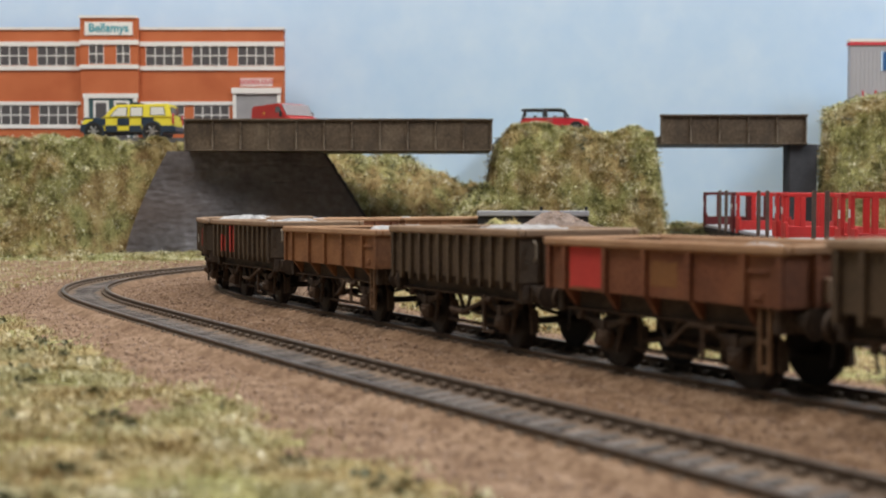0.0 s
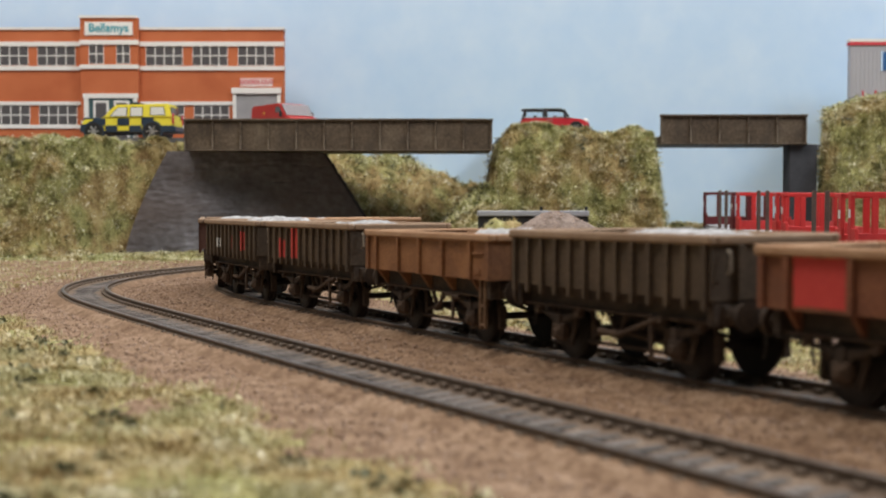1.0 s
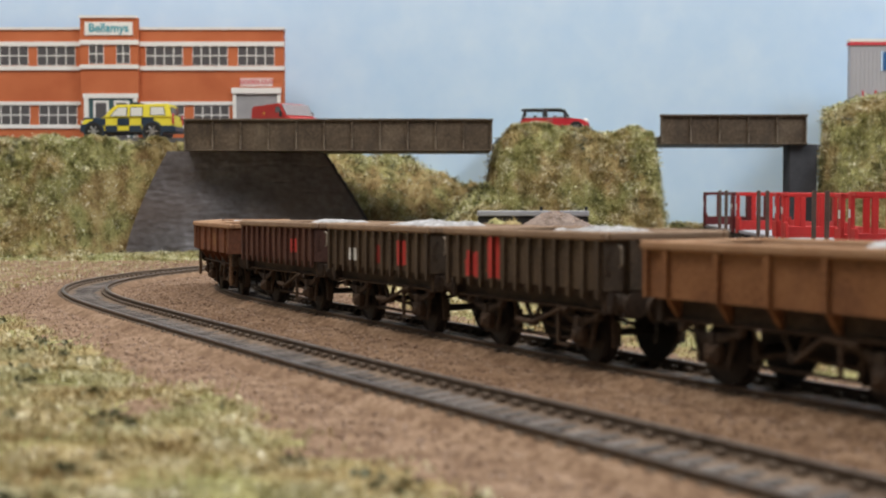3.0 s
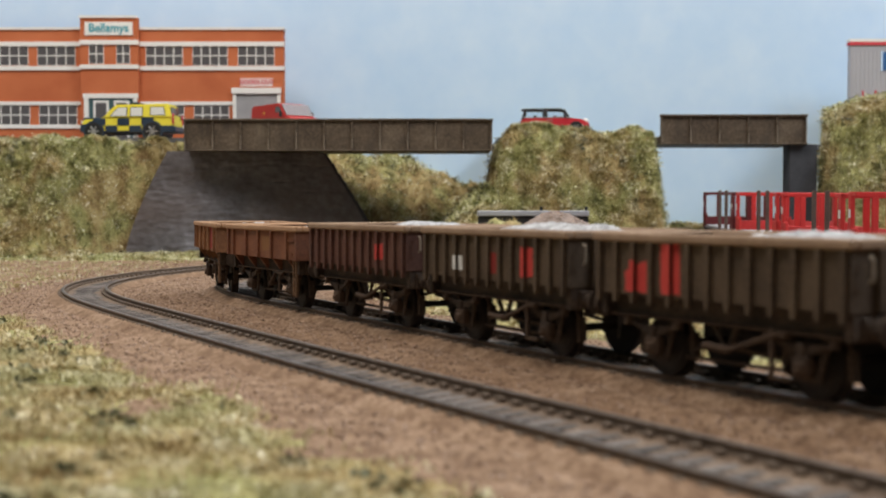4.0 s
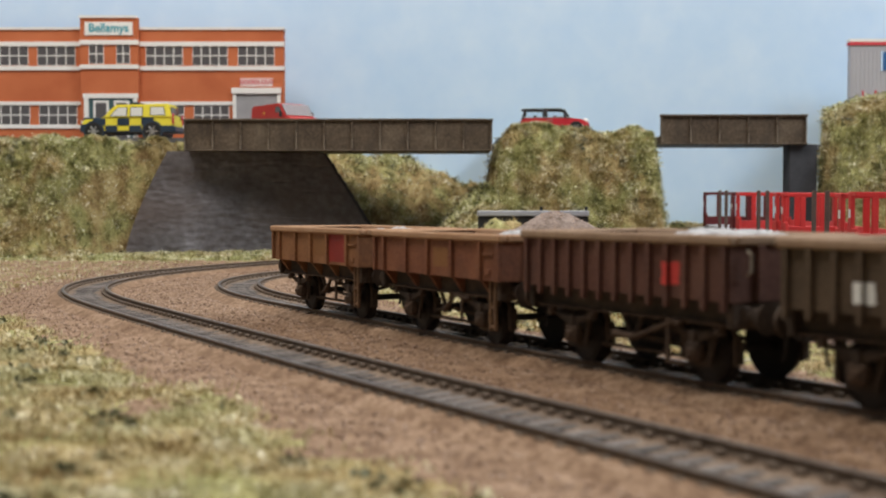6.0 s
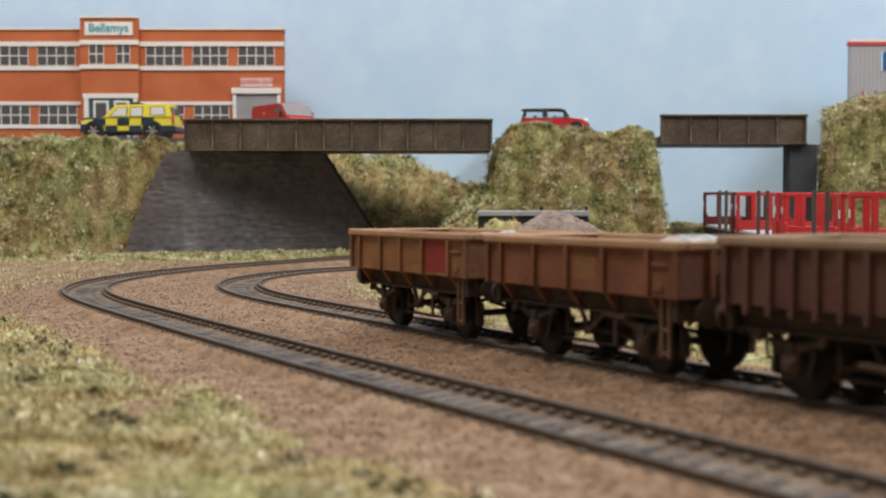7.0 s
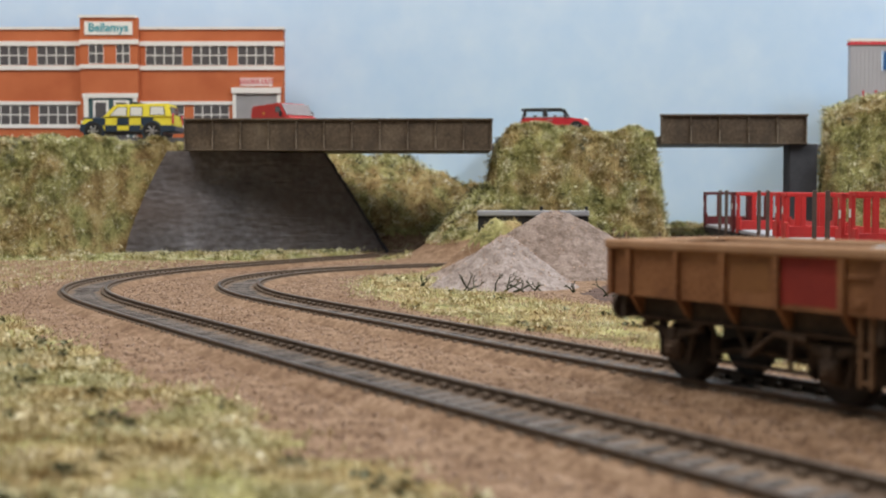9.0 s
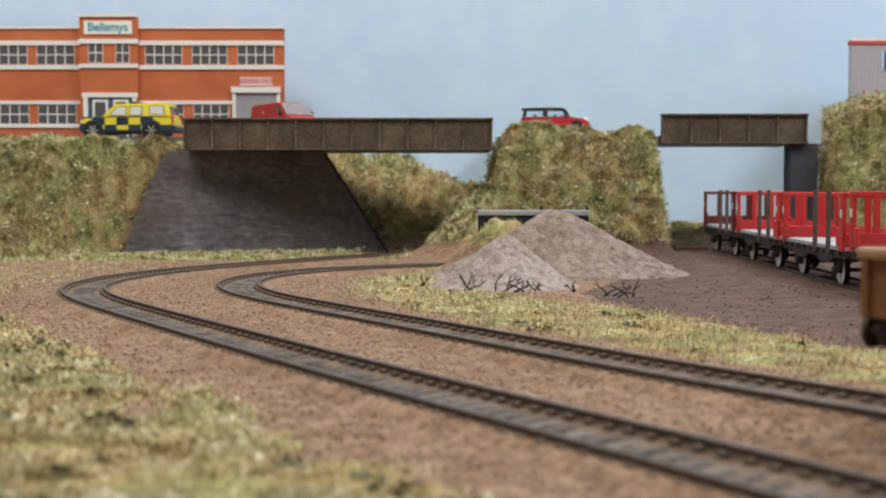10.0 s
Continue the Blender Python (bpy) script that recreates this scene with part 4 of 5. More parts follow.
RED = "bright red paint patch"
WAGONS = [
    panel_wagon("tan-brown open steel wagon with an oxide red panel, last in train", M_TAN, M_RIMTAN,
                [(10.9, 23.4, 17.05, 25.6, M_OXRED, "faded oxide red panel"), (0.0, 8.6, 19.0, 24.2, M_OCHRE, "ochre rust patch")], [(24, 1.4, 6)], 1),
    panel_wagon("rust-brown open steel wagon carrying pale stone", M_BROWN, M_RIMTAN,
                [(0.4, 8.0, 18.6, 23.6, M_OCHRE, "ochre rust patch")], [(19, 2.0, 9)], 2),
    ribbed_wagon("maroon-brown ribbed stone wagon with one red patch", M_MAROON, M_RIM,
                 [(13.7, 18.6, 19.0, 23.4, M_REDPATCH, RED)], [(14, 1.5, 15)], 3),
    ribbed_wagon("dark brown ribbed stone wagon with white and red patches", M_DARK, M_RIM,
                 [(-17.2, -12.9, 18.4, 21.9, M_WHITE, "chipped white paint patch"), (0.4, 4.4, 18.0, 23.0, M_OXRED, "dull red paint patch"), (13.5, 18.5, 18.0, 24.8, M_REDPATCH, RED)], [(2, 1.7, 20), (14, 1.9, 9)], 4),
    ribbed_wagon("dark brown ribbed stone wagon with two red patches", M_DARK, M_RIM,
                 [(-23.4, -17.0, 17.1, 23.4, M_REDPATCH, RED, WIDE, 2.2), (-13.0, -7.8, 17.1, 26.8, M_REDPATCH, RED)], [(10, 1.2, 19)], 5),
    panel_wagon("tan-brown open steel wagon carrying pale stone", M_TAN, M_RIMTAN, [], [(18, 2.2, 12)], 6),
    ribbed_wagon("plain dark brown ribbed stone wagon", M_DARK, M_RIM, [], [(8, 1.2, 19)], 7),
    panel_wagon("rust-brown open steel wagon with a bright red panel", M_BROWN, M_RIMTAN,
                [(-26.4, -14.4, 17.05, 25.6, M_REDPATCH, "bright red panel"), (-0.4, 7.0, 18.4, 23.4, M_OCHRE, "ochre rust patch")], [(10, 0.6, 16)], 8),
    ribbed_wagon("grimy dark ribbed stone wagon", M_DARK, M_RIM, [], [(4, 0.2, 14)], 9),
]
CENTRES, SPEED = (167.2, 244.2, 320.0, 395.5, 469.2, 547.2, 622.8, 700.0, 775.4), 61.53


# ---------------------------------------------------------------- timber wagons on the siding
def timber_wagon(y_mid, length, mat, label):
    s = (y_mid - 370) / math.cos(0.0478)
    x, y, a = SIDING.at(s)
    slope = math.degrees(math.atan(4.4 / 355))
    ob = thing("timber_wagon", label, "wagon", "timber wagons on the siding")
    ob.matrix_basis = pose(x * MM, y * MM, float(siding_z(y)) * MM, 0, -slope, math.degrees(a))
    h = length / 2
    part("floor", slab(-h, h, -14.5, 14.5, 15.2, 17.0, 0.2), M_DECK, ob, "pale grey wagon floor")
    for t in (-1, 1):
        bm = bmesh.new()
        prism(bm, [(-h, 15.2), (-h, 12.0), (-h * 0.72, 12.0), (-h * 0.55, 9.2), (-h * 0.28, 9.2), (-h * 0.12, 11.4), (h * 0.12, 11.4), (h * 0.28, 9.2), (h * 0.55, 9.2), (h * 0.72, 12.0), (h, 12.0), (h, 15.2)], t * 13.6 - 0.6, t * 13.6 + 0.6)
        part("solebar", bm, M_CHASSIS, ob)
        for i in range(9):
            u = -h + (i + 0.5) * length / 9
            bm = bmesh.new()
            box(bm, u - 1.1, u + 1.1, t * 14.4, t * 15.6, 13.4, 15.4, 0.2)
            part("rope_hook", bm, M_CHASSIS, ob)
        for u in (-31.0, -9.0) if t > 0 else (-22.0, 14.0):
            bm = bmesh.new()
            if t > 0:
                box(bm, u - 1.0, u + 1.0, 14.1, 15.9, 13.0, 40.6, 0.2)
                part("stake", bm, M_STAKE, ob, "brown-grey upright stake")
            else:
                box(bm, u - 1.6, u + 1.6, -15.6, -14.2, 17.0, 39.0, 0.2)
                part("stake", bm, mat, ob, "painted upright stake")
    for e in (-1, 1):
        end = None
        bm = bmesh.new()
        x0, x1 = sorted((e * h, e * (h - 1.6)))
        box(bm, x0, x1, -14.6, 14.6, 17.0, 22.6, 0.2)
        box(bm, x0, x1, -14.6, 14.6, 37.4, 39.4, 0.2)
        end = part("end_frame", bm, mat, ob, "painted steel end frame")
        for y in (-4.8, 4.8):
            bm = bmesh.new()
            box(bm, x0, x1, y - 1.3, y + 1.3, 22.6, 37.4, 0.15)
            part("end_bar", bm, mat, end)
        for t in (-1, 1):
            bm = bmesh.new()
            a0, a1 = sorted((e * h, e * (h - 10)))
            box(bm, a0, a1, t * 14.6 - 0.7, t * 14.6 + 0.7, 17.0, 24.8, 0.2)
            box(bm, a0, a1, t * 14.6 - 0.7, t * 14.6 + 0.7, 37.6, 39.5, 0.2)
            b0, b1 = sorted((e * h, e * (h - 4.4)))
            box(bm, b0, b1, t * 14.6 - 0.8, t * 14.6 + 0.8, 15.0, 39.4, 0.2)
            part("side_wing", bm, mat, end)
        for t in (-1, 1):
            bm = bmesh.new()
            rod(bm, (e * h, t * 11.2, 13.8), (e * (h + 4.6), t * 11.2, 13.8), 1.2, 10)
            rod(bm, (e * (h + 4.2), t * 11.2, 13.8), (e * (h + 5.2), t * 11.2, 13.8), 2.9, 16)
            part("buffer", bm, M_CHASSIS, ob)
    bm = bmesh.new()
    box(bm, -h + 10, h - 10, -14.95, -14.25, 17.0, 23.5, 0.1)
    box(bm, -h, h, -15.0, -13.9, 38.0, 39.4, 0.1)
    part("side_rail", bm, mat, ob)
    bm = bmesh.new()
    for e in (-1, 1):
        u = e * (h - 2.3)
        plate = bmesh.new()
        box(plate, u - 1.4, u + 1.4, 15.35, 15.5, 29.0, 32.5)
        part("label_plate", plate, M_WHITE, ob, "small white label")
    bm.free()
    for e in (-1, 1):
        u = e * h * 0.62
        bm = bmesh.new()
        rod(bm, (u, -12, 6.3), (u, 12, 6.3), 0.9, 8)
        axle = part("axle", bm, M_WHEEL, ob)
        for t in (-1, 1):
            bm = bmesh.new()
            disc(bm, u, t * 8.8, 6.3, 6.3, 2.2, 24)
            w = part("wheel", bm, M_WHEEL, axle)
            bm = bmesh.new()
            bmesh.ops.create_cone(bm, cap_ends=False, segments=24, radius1=6.25, radius2=6.25, depth=0.5, matrix=Matrix.Translation((u, t * 9.95, 6.3)) @ Euler((radians(90), 0, 0)).to_matrix().to_4x4())
            disc(bm, u, t * 10.0, 6.3, 5.9, 0.35, 24)
            part("wheel_face", bm, M_WHITE, axle, "white-painted wheel face")
            bm = bmesh.new()
            disc(bm, u, t * 10.2, 6.3, 1.6, 0.3, 16)
            part("wheel_web", bm, M_CHASSIS, axle)
            bm = bmesh.new()
            prism(bm, [(u - 7, 12), (u - 2.4, 5), (u + 2.4, 5), (u + 7, 12)], t * 11.6 - 0.4, t * 11.6 + 0.4)
            box(bm, u - 2, u + 2, t * 12.6 - 1, t * 12.6 + 1, 4.8, 8, 0.4)
            part("axle_guard", bm, M_CHASSIS, ob)
    return ob


timber_wagon(793, 108, M_TIMDARK, "dark red timber wagon with upright stakes")
timber_wagon(675, 108, M_TIMRED, "bright red timber wagon with upright brown stakes")
timber_wagon(557, 108, M_TIMRED, "bright red timber wagon with upright brown stakes")
timber_wagon(439, 108, M_TIMRED, "bright red timber wagon with upright brown stakes")


# ---------------------------------------------------------------- yard
def ballast_heap(at, rx, ry, h, seed, label, mat):
    ob = thing("ballast_heap", label, "gravel heap", at=(at[0], at[1], 0))
    nr, na = 42, 96
    V = [(0, 0, h)]
    r = np.random.RandomState(seed)
    for i in range(1, nr + 1):
        u = i / nr
        for j in range(na):
            a = 6.2832 * j / na
            k = 1 + 0.10 * math.sin(2 * a + seed) + 0.05 * math.sin(5 * a + 2 * seed)
            prof = (max(0.0, 1.07 - math.sqrt(u * u + 0.018)) / 0.936) ** 1.25
            V.append((math.cos(a) * rx * u * k, math.sin(a) * ry * u * k, -5 + (h + 5) * prof + r.uniform(-0.3, 0.3) + 0.8 * noise.noise(Vector((math.cos(a) * u * 9, math.sin(a) * u * 9, seed)))))
    V[0] = (0, 0, -5 + (h + 5) * 1.0)
    F = []
    for i in range(nr - 1):
        for j in range(na):
            a, b = 1 + i * na + j, 1 + i * na + (j + 1) % na
            F.append((a, a + na, b + na, b))
    body = stuff_mesh("gravel_cone", V, F, mat, ob)
    bm = bmesh.new()
    bm.from_mesh(body.data)
    bm.verts.ensure_lookup_table()
    for j in range(na):
        bm.faces.new((bm.verts[0], bm.verts[1 + j], bm.verts[1 + (j + 1) % na]))
    bmesh.ops.recalc_face_normals(bm, faces=bm.faces)
    bm.to_mesh(body.data)
    bm.free()
    body.data.polygons.foreach_set("use_smooth", [True] * len(body.data.polygons))
    # grit that rolled over the slope
    co = np.array(V)
    pick = r.randint(1, len(V), 900)
    pick = pick[co[pick, 2] > -3.2]
    s = r.uniform(0.25, 0.65, len(pick))
    base = np.array([(0, 0, 1), (0.9, 0, -0.3), (-0.5, 0.8, -0.3), (-0.5, -0.8, -0.3)])
    gv = co[pick][:, None] + (base[None] + r.uniform(-0.3, 0.3, (len(pick), 4, 3))) * s[:, None, None] + r.uniform(-0.8, 0.8, (len(pick), 1, 3)) * np.array([1, 1, 0.2])
    k = (np.arange(len(pick)) * 4)[:, None, None]
    gf = (np.array([(0, 1, 2), (0, 2, 3), (0, 3, 1)])[None] + k).reshape(-1, 3)
    tagged(stuff_mesh("grit", gv.reshape(-1, 3), gf, M_STONE, ob), kind="stuff")
    return ob


ballast_heap((60, 648), 66, 44, 31.0, 1, "large cone of pinkish grey ballast", M_HEAP)
ballast_heap((29, 566), 39, 32, 20.0, 5, "small cone of paler pinkish ballast", M_HEAPPALE)


def build_bay():
    ob = thing("storage_bay", "dark storage bay wall with pale concrete cap", "wall", at=(51, 690, -4))
    part("wall", slab(-31, 31, -5, 5, 0, 32, 0.4), M_BLACK, ob)
    part("cap", slab(-31.5, 31.5, -6, 6, 32, 35.2, 0.5), M_CAP, ob, "pale grey concrete cap")
    for x in (4.5, 30):
        part("post", slab(x - 0.8, x + 0.8, -5, -3, 32, 37.5, 0.2), M_BLACK, ob)


build_bay()


def twig(at, size, seed):
    r = random.Random(seed)
    ob = thing("twig", "small dark sprawling twig in the grass", "twig", "dark twigs", at=at)
    bm = bmesh.new()

    def grow(p, d, l, w, k):
        q = p + d * l
        q.z = max(q.z, 0.3)
        rod(bm, p, q, w, 5, w * 0.7)
        if k > 0:
            for _ in range(r.choice((1, 2, 2))):
                e = (d + Vector((r.uniform(-1, 1), r.uniform(-1, 1), r.uniform(-0.5, 0.8)))).normalized()
                grow(q, e, l * r.uniform(0.55, 0.9), w * 0.72, k - 1)

    for _ in range(3):
        grow(Vector((r.uniform(-1, 1) * size * 0.3, 0, 0.5)), Vector((r.uniform(-1, 1), r.uniform(-0.6, 0.6), r.uniform(0.2, 0.9))).normalized(), size * 0.32, 0.42, 3)
    part("branch", bm, M_TWIG, ob)


for i, (x, y, s) in enumerate([(12, 520, 10), (24, 516, 11), (31, 512, 11), (-10, 548, 7), (40, 520, 7), (67, 486, 11), (72, 480, 10), (56, 508, 6)]):
    z, _, _ = ground_height(np.array([float(x)]), np.array([float(y)]))
    twig((x, y, float(z[0]) + 1.0), s, 50 + i)


def rock(at, size, seed):
    bm = bmesh.new()
    bmesh.ops.create_icosphere(bm, subdivisions=2, radius=size)
    for v in bm.verts:
        v.co *= 0.75 + 0.5 * noise.noise(v.co * (1.2 / size) + Vector((seed, 0, 0)))
        v.co.z *= 0.8
    ob = part("rock", bm, M_STONE)
    ob.location = [a * MM for a in at]
    tagged(ob, "small pinkish rock lying by the track", "rock", "rocks by the track")


for i, (x, y, z, s) in enumerate([(49.5, 243.5, -2.2, 2.3), (53.5, 240, -2.6, 1.5), (38.2, 266, -2.4, 1.4), (-28, 300, -3.0, 1.2)]):
    rock((x, y, z), s, 3 * i)

stick = bmesh.new()
rod(stick, (69, 279, -1.6), (77.5, 284, -0.6), 0.28, 6, 0.16)
tagged(part("straw_stick", stick, M_TANGRASS), "short pale straw stick lying by the track", "stick")
block = bmesh.new()
box(block, 160, 184, 846, 866, 1.0, 5.6, 1.6)
tagged(part("dark_block", block, M_YARD), "low dark earthy block at the foot of the mound", "block")


# ---------------------------------------------------------------- factory
def words(text, size, mat, parent, at, name="lettering", stretch=1.0):
    c = bpy.data.curves.new(name, "FONT")
    c.body, c.size, c.extrude, c.align_x, c.align_y = text, size * MM, 0.1 * MM, "CENTER", "CENTER"
    c.offset = 0.02 * size * MM
    c.materials.append(mat)
    ob = new(name, c)
    ob.parent = parent
    ob.matrix_basis = pose(at[0] * MM, at[1] * MM, at[2] * MM, 90, 0, 0) @ Matrix.Diagonal((stretch, 1, 1, 1))
    return ob


FY, FK = 960.0, 960.0 / 2148.0


def fx(u):
    return (u - 784) * FK


def fz(v):
    return 34.4 + (363 - v) * FK


def window(parent, x0, x1, z0, z1, cols, y):
    """White frame and bars round dark panes."""
    w = part("window", slab(x0, x1, y - 0.25, y + 0.1, z0, z1), M_TRIM, parent)
    pw, ph, b = (x1 - x0) / cols, (z1 - z0) / 2, 0.42
    for i in range(cols):
        for j in range(2):
            part("pane", slab(x0 + i * pw + b, x0 + (i + 1) * pw - b, y - 0.33, y - 0.2, z0 + j * ph + b, z0 + (j + 1) * ph - b), M_PANE, w, "dark glass pane")
    return w


def factory():
    ob = thing("factory", "orange brick two-storey factory with white bands and a nameboard", "building")
    x0, x1 = fx(-320), fx(503)
    part("wall", slab(x0, x1, FY, FY + 10, 60, fz(55)), M_BRICK, ob, "orange brick wall")
    tx0, tx1 = fx(149), fx(250)
    tower = part("entrance_bay", slab(tx0, tx1, FY - 5, FY, 60, fz(36)), M_BRICK, ob, "projecting orange brick entrance bay")
    part("parapet_cap", slab(x0, x1 + 0.8, FY - 1.0, FY + 11, fz(55), fz(51)), M_TRIM, ob, "white parapet cap")
    part("parapet_cap", slab(fx(147), fx(247), FY - 6.2, FY + 2, fz(36), fz(32)), M_TRIM, tower, "white parapet cap")
    for v0, v1 in ((84, 76), (126, 119)):
        part("string_course", slab(x0, tx0, FY - 1.1, FY + 0.1, fz(v0), fz(v1)), M_TRIM, ob, "white band")
        part("string_course", slab(tx1, x1 + 0.8, FY - 1.1, FY + 0.1, fz(v0), fz(v1)), M_TRIM, ob, "white band")
        part("string_course", slab(tx0 - 0.6, tx1 + 0.6, FY - 6.1, FY - 4.9, fz(v0 - 1.5), fz(v1 - 1.5)), M_TRIM, tower, "white band")
    for v0, v1 in ((187, 181), (228, 222)):
        part("string_course", slab(x0, tx0, FY - 0.9, FY + 0.1, fz(v0), fz(v1)), M_TRIM, ob, "white band")
        part("string_course", slab(tx1, fx(416), FY - 0.9, FY + 0.1, fz(v0), fz(v1)), M_TRIM, ob, "white band")
    for a, b in ((-96, -28), (-12, 54), (70, 137), (261, 326), (343, 405), (423, 487)):
        window(ob, fx(a), fx(b), fz(118), fz(83), 4, FY)
    for a, b in ((-96, -28), (-12, 56), (72, 139), (270, 328), (345, 407)):
        window(ob, fx(a), fx(b), fz(222), fz(187), 4, FY)
    for a, b in ((164, 190), (212, 236)):
        window(tower, fx(a), fx(b), fz(116), fz(81), 2, FY - 5)
    # entrance with white surround
    part("door_surround", slab(fx(155), fx(163), FY - 6.2, FY - 4.9, 60, fz(168)), M_TRIM, tower, "white door surround")
    part("door_surround", slab(fx(241), fx(248), FY - 6.2, FY - 4.9, 60, fz(168)), M_TRIM, tower, "white door surround")
    part("door_lintel", slab(fx(153), fx(250), FY - 6.4, FY - 4.9, fz(176), fz(168)), M_TRIM, tower, "white lintel")
    part("door", slab(fx(163), fx(241), FY - 5.3, FY - 4.9, 60, fz(176)), M_BLUEDOOR, tower, "dark teal entrance doors")
    for a, b in ((171, 198), (207, 234)):
        fr = part("door_leaf", slab(fx(a), fx(b), FY - 5.7, FY - 5.2, 66, fz(180)), M_TRIM, tower, "white-framed glass leaf")
        part("pane", slab(fx(a + 4), fx(b - 4), FY - 5.8, FY - 5.6, 68, fz(184)), M_PANE, fr)
    # nameboard
    board = part("nameboard", slab(fx(157), fx(241), FY - 5.8, FY - 4.9, fz(66), fz(43)), M_TRIM, tower, "pale nameboard with teal shapes")
    words("Bellamys", 9.2, M_TEAL, board, ((fx(157) + fx(241)) / 2, FY - 5.95, fz(54)), stretch=0.98)
    # goods door
    part("door_hood", slab(fx(412), fx(499), FY - 2.6, FY + 0.1, fz(167), fz(157)), M_TRIM, ob, "white hood over the goods door")
    part("door_jamb", slab(fx(414), fx(420), FY - 1.8, FY + 0.1, 60, fz(167)), M_TRIM, ob)
    part("door_jamb", slab(fx(492), fx(498), FY - 1.8, FY + 0.1, 60, fz(167)), M_TRIM, ob)
    sh = part("roller_shutter", slab(fx(420), fx(492), FY - 0.6, FY + 0.1, 60, fz(167)), M_SHUTTER, ob, "grey roller shutter")
    for i in range(14):
        z = 84 + i * 2.6
        if z < fz(168):
            part("slat", slab(fx(420), fx(492), FY - 0.9, FY - 0.55, z, z + 2.1), M_SHUTTER, sh)
    sign = part("goods_sign", slab(fx(427), fx(484), FY - 0.7, FY + 0.1, fz(154), fz(140)), M_PINK, ob, "pale sign with red letters")
    words("GOODS OUT", 5.0, M_SIGNRED, sign, ((fx(427) + fx(484)) / 2, FY - 0.85, fz(147)), stretch=0.88)


M_BLUEDOOR = material("dark_teal_door", [(0.04, 0.09, 0.10), (0.06, 0.12, 0.13)], 60, 0.5, bump=0.0)
factory()


def warehouse():
    ob = thing("warehouse", "grey clad warehouse with red and white eaves", "building")
    part("wall", slab(fx(1501), fx(1800), FY, FY + 6, 60, fz(82)), M_GREYWALL, ob, "grey cladding")
    part("red_band", slab(fx(1499.5), fx(1801), FY - 0.8, FY + 6.6, fz(82), fz(76)), M_SIGNRED, ob, "red eaves band")
    part("white_band", slab(fx(1499.5), fx(1801), FY - 0.8, FY + 6.6, fz(76), fz(71)), M_TRIM, ob, "white eaves band")
    sg = part("blue_sign", slab(fx(1558), fx(1600), FY - 0.8, FY + 0.1, fz(126), fz(94)), M_BLUE, ob, "blue sign shape")
    part("sign_edge", slab(fx(1555), fx(1558), FY - 0.7, FY + 0.1, fz(127), fz(93)), M_SKY, sg)
    for u in range(1521, 1640, 22):
        part("fence_post", slab(fx(u), fx(u + 2.5), FY - 3, FY - 2, 60, fz(162)), M_SIGNRED, ob, "thin red post")
    part("fence_rail", slab(fx(1521), fx(1640), FY - 3.2, FY - 2.4, fz(178), fz(176.5)), M_SIGNRED, ob)
    for i in range(40):
        x = fx(1504) + i * 3.3
        part("cladding_rib", slab(x, x + 0.35, FY - 0.35, FY + 0.05, 61, fz(84)), M_GREYWALL, ob)


warehouse()


# ---------------------------------------------------------------- cars
M_PALEGLASS = glass("pinkish_windscreen", (0.19, 0.15, 0.155), 0.3)
M_CLEAR = glass("clear_car_glass", (0.92, 0.95, 0.96), 0.02)
M_CLEAR.node_tree.nodes["Principled BSDF"].inputs["Transmission Weight"].default_value = 1.0
M_CLEAR.node_tree.nodes["Principled BSDF"].inputs["IOR"].default_value = 1.05


def car_wheels(ob, xs, r, half, hub):
    for x in xs:
        for s in (-1, 1):
            bm = bmesh.new()
            disc(bm, x, s * half, r, r, 3.0, 24)
            w = part("wheel", bm, M_TYRE, ob, "black tyre")
            bm = bmesh.new()
            disc(bm, x, s * (half + 1.5), r, r * 0.26, 0.5, 16)
            for k in range(6):
                a = k * math.pi / 3
                rod(bm, (x + math.cos(a) * r * 0.2, s * (half + 1.7), r + math.sin(a) * r * 0.2), (x + math.cos(a) * r * 0.72, s * (half + 1.7), r + math.sin(a) * r * 0.72), r * 0.1, 5)
            part("hub", bm, hub, w, "silver spoked hub")


def shell(outline, half, tuck=0.0, bevel=0.6):
    bm = bmesh.new()
    prism(bm, outline, -half, half)
    if tuck:
        zs = [v.co.z for v in bm.verts]
        lo, hi = min(zs), max(zs)
        for v in bm.verts:
            v.co.y *= 1 - tuck * (v.co.z - lo) / (hi - lo)
    bmesh.ops.bevel(bm, geom=list(bm.edges), offset=bevel, segments=2, affect="EDGES")
    return bm


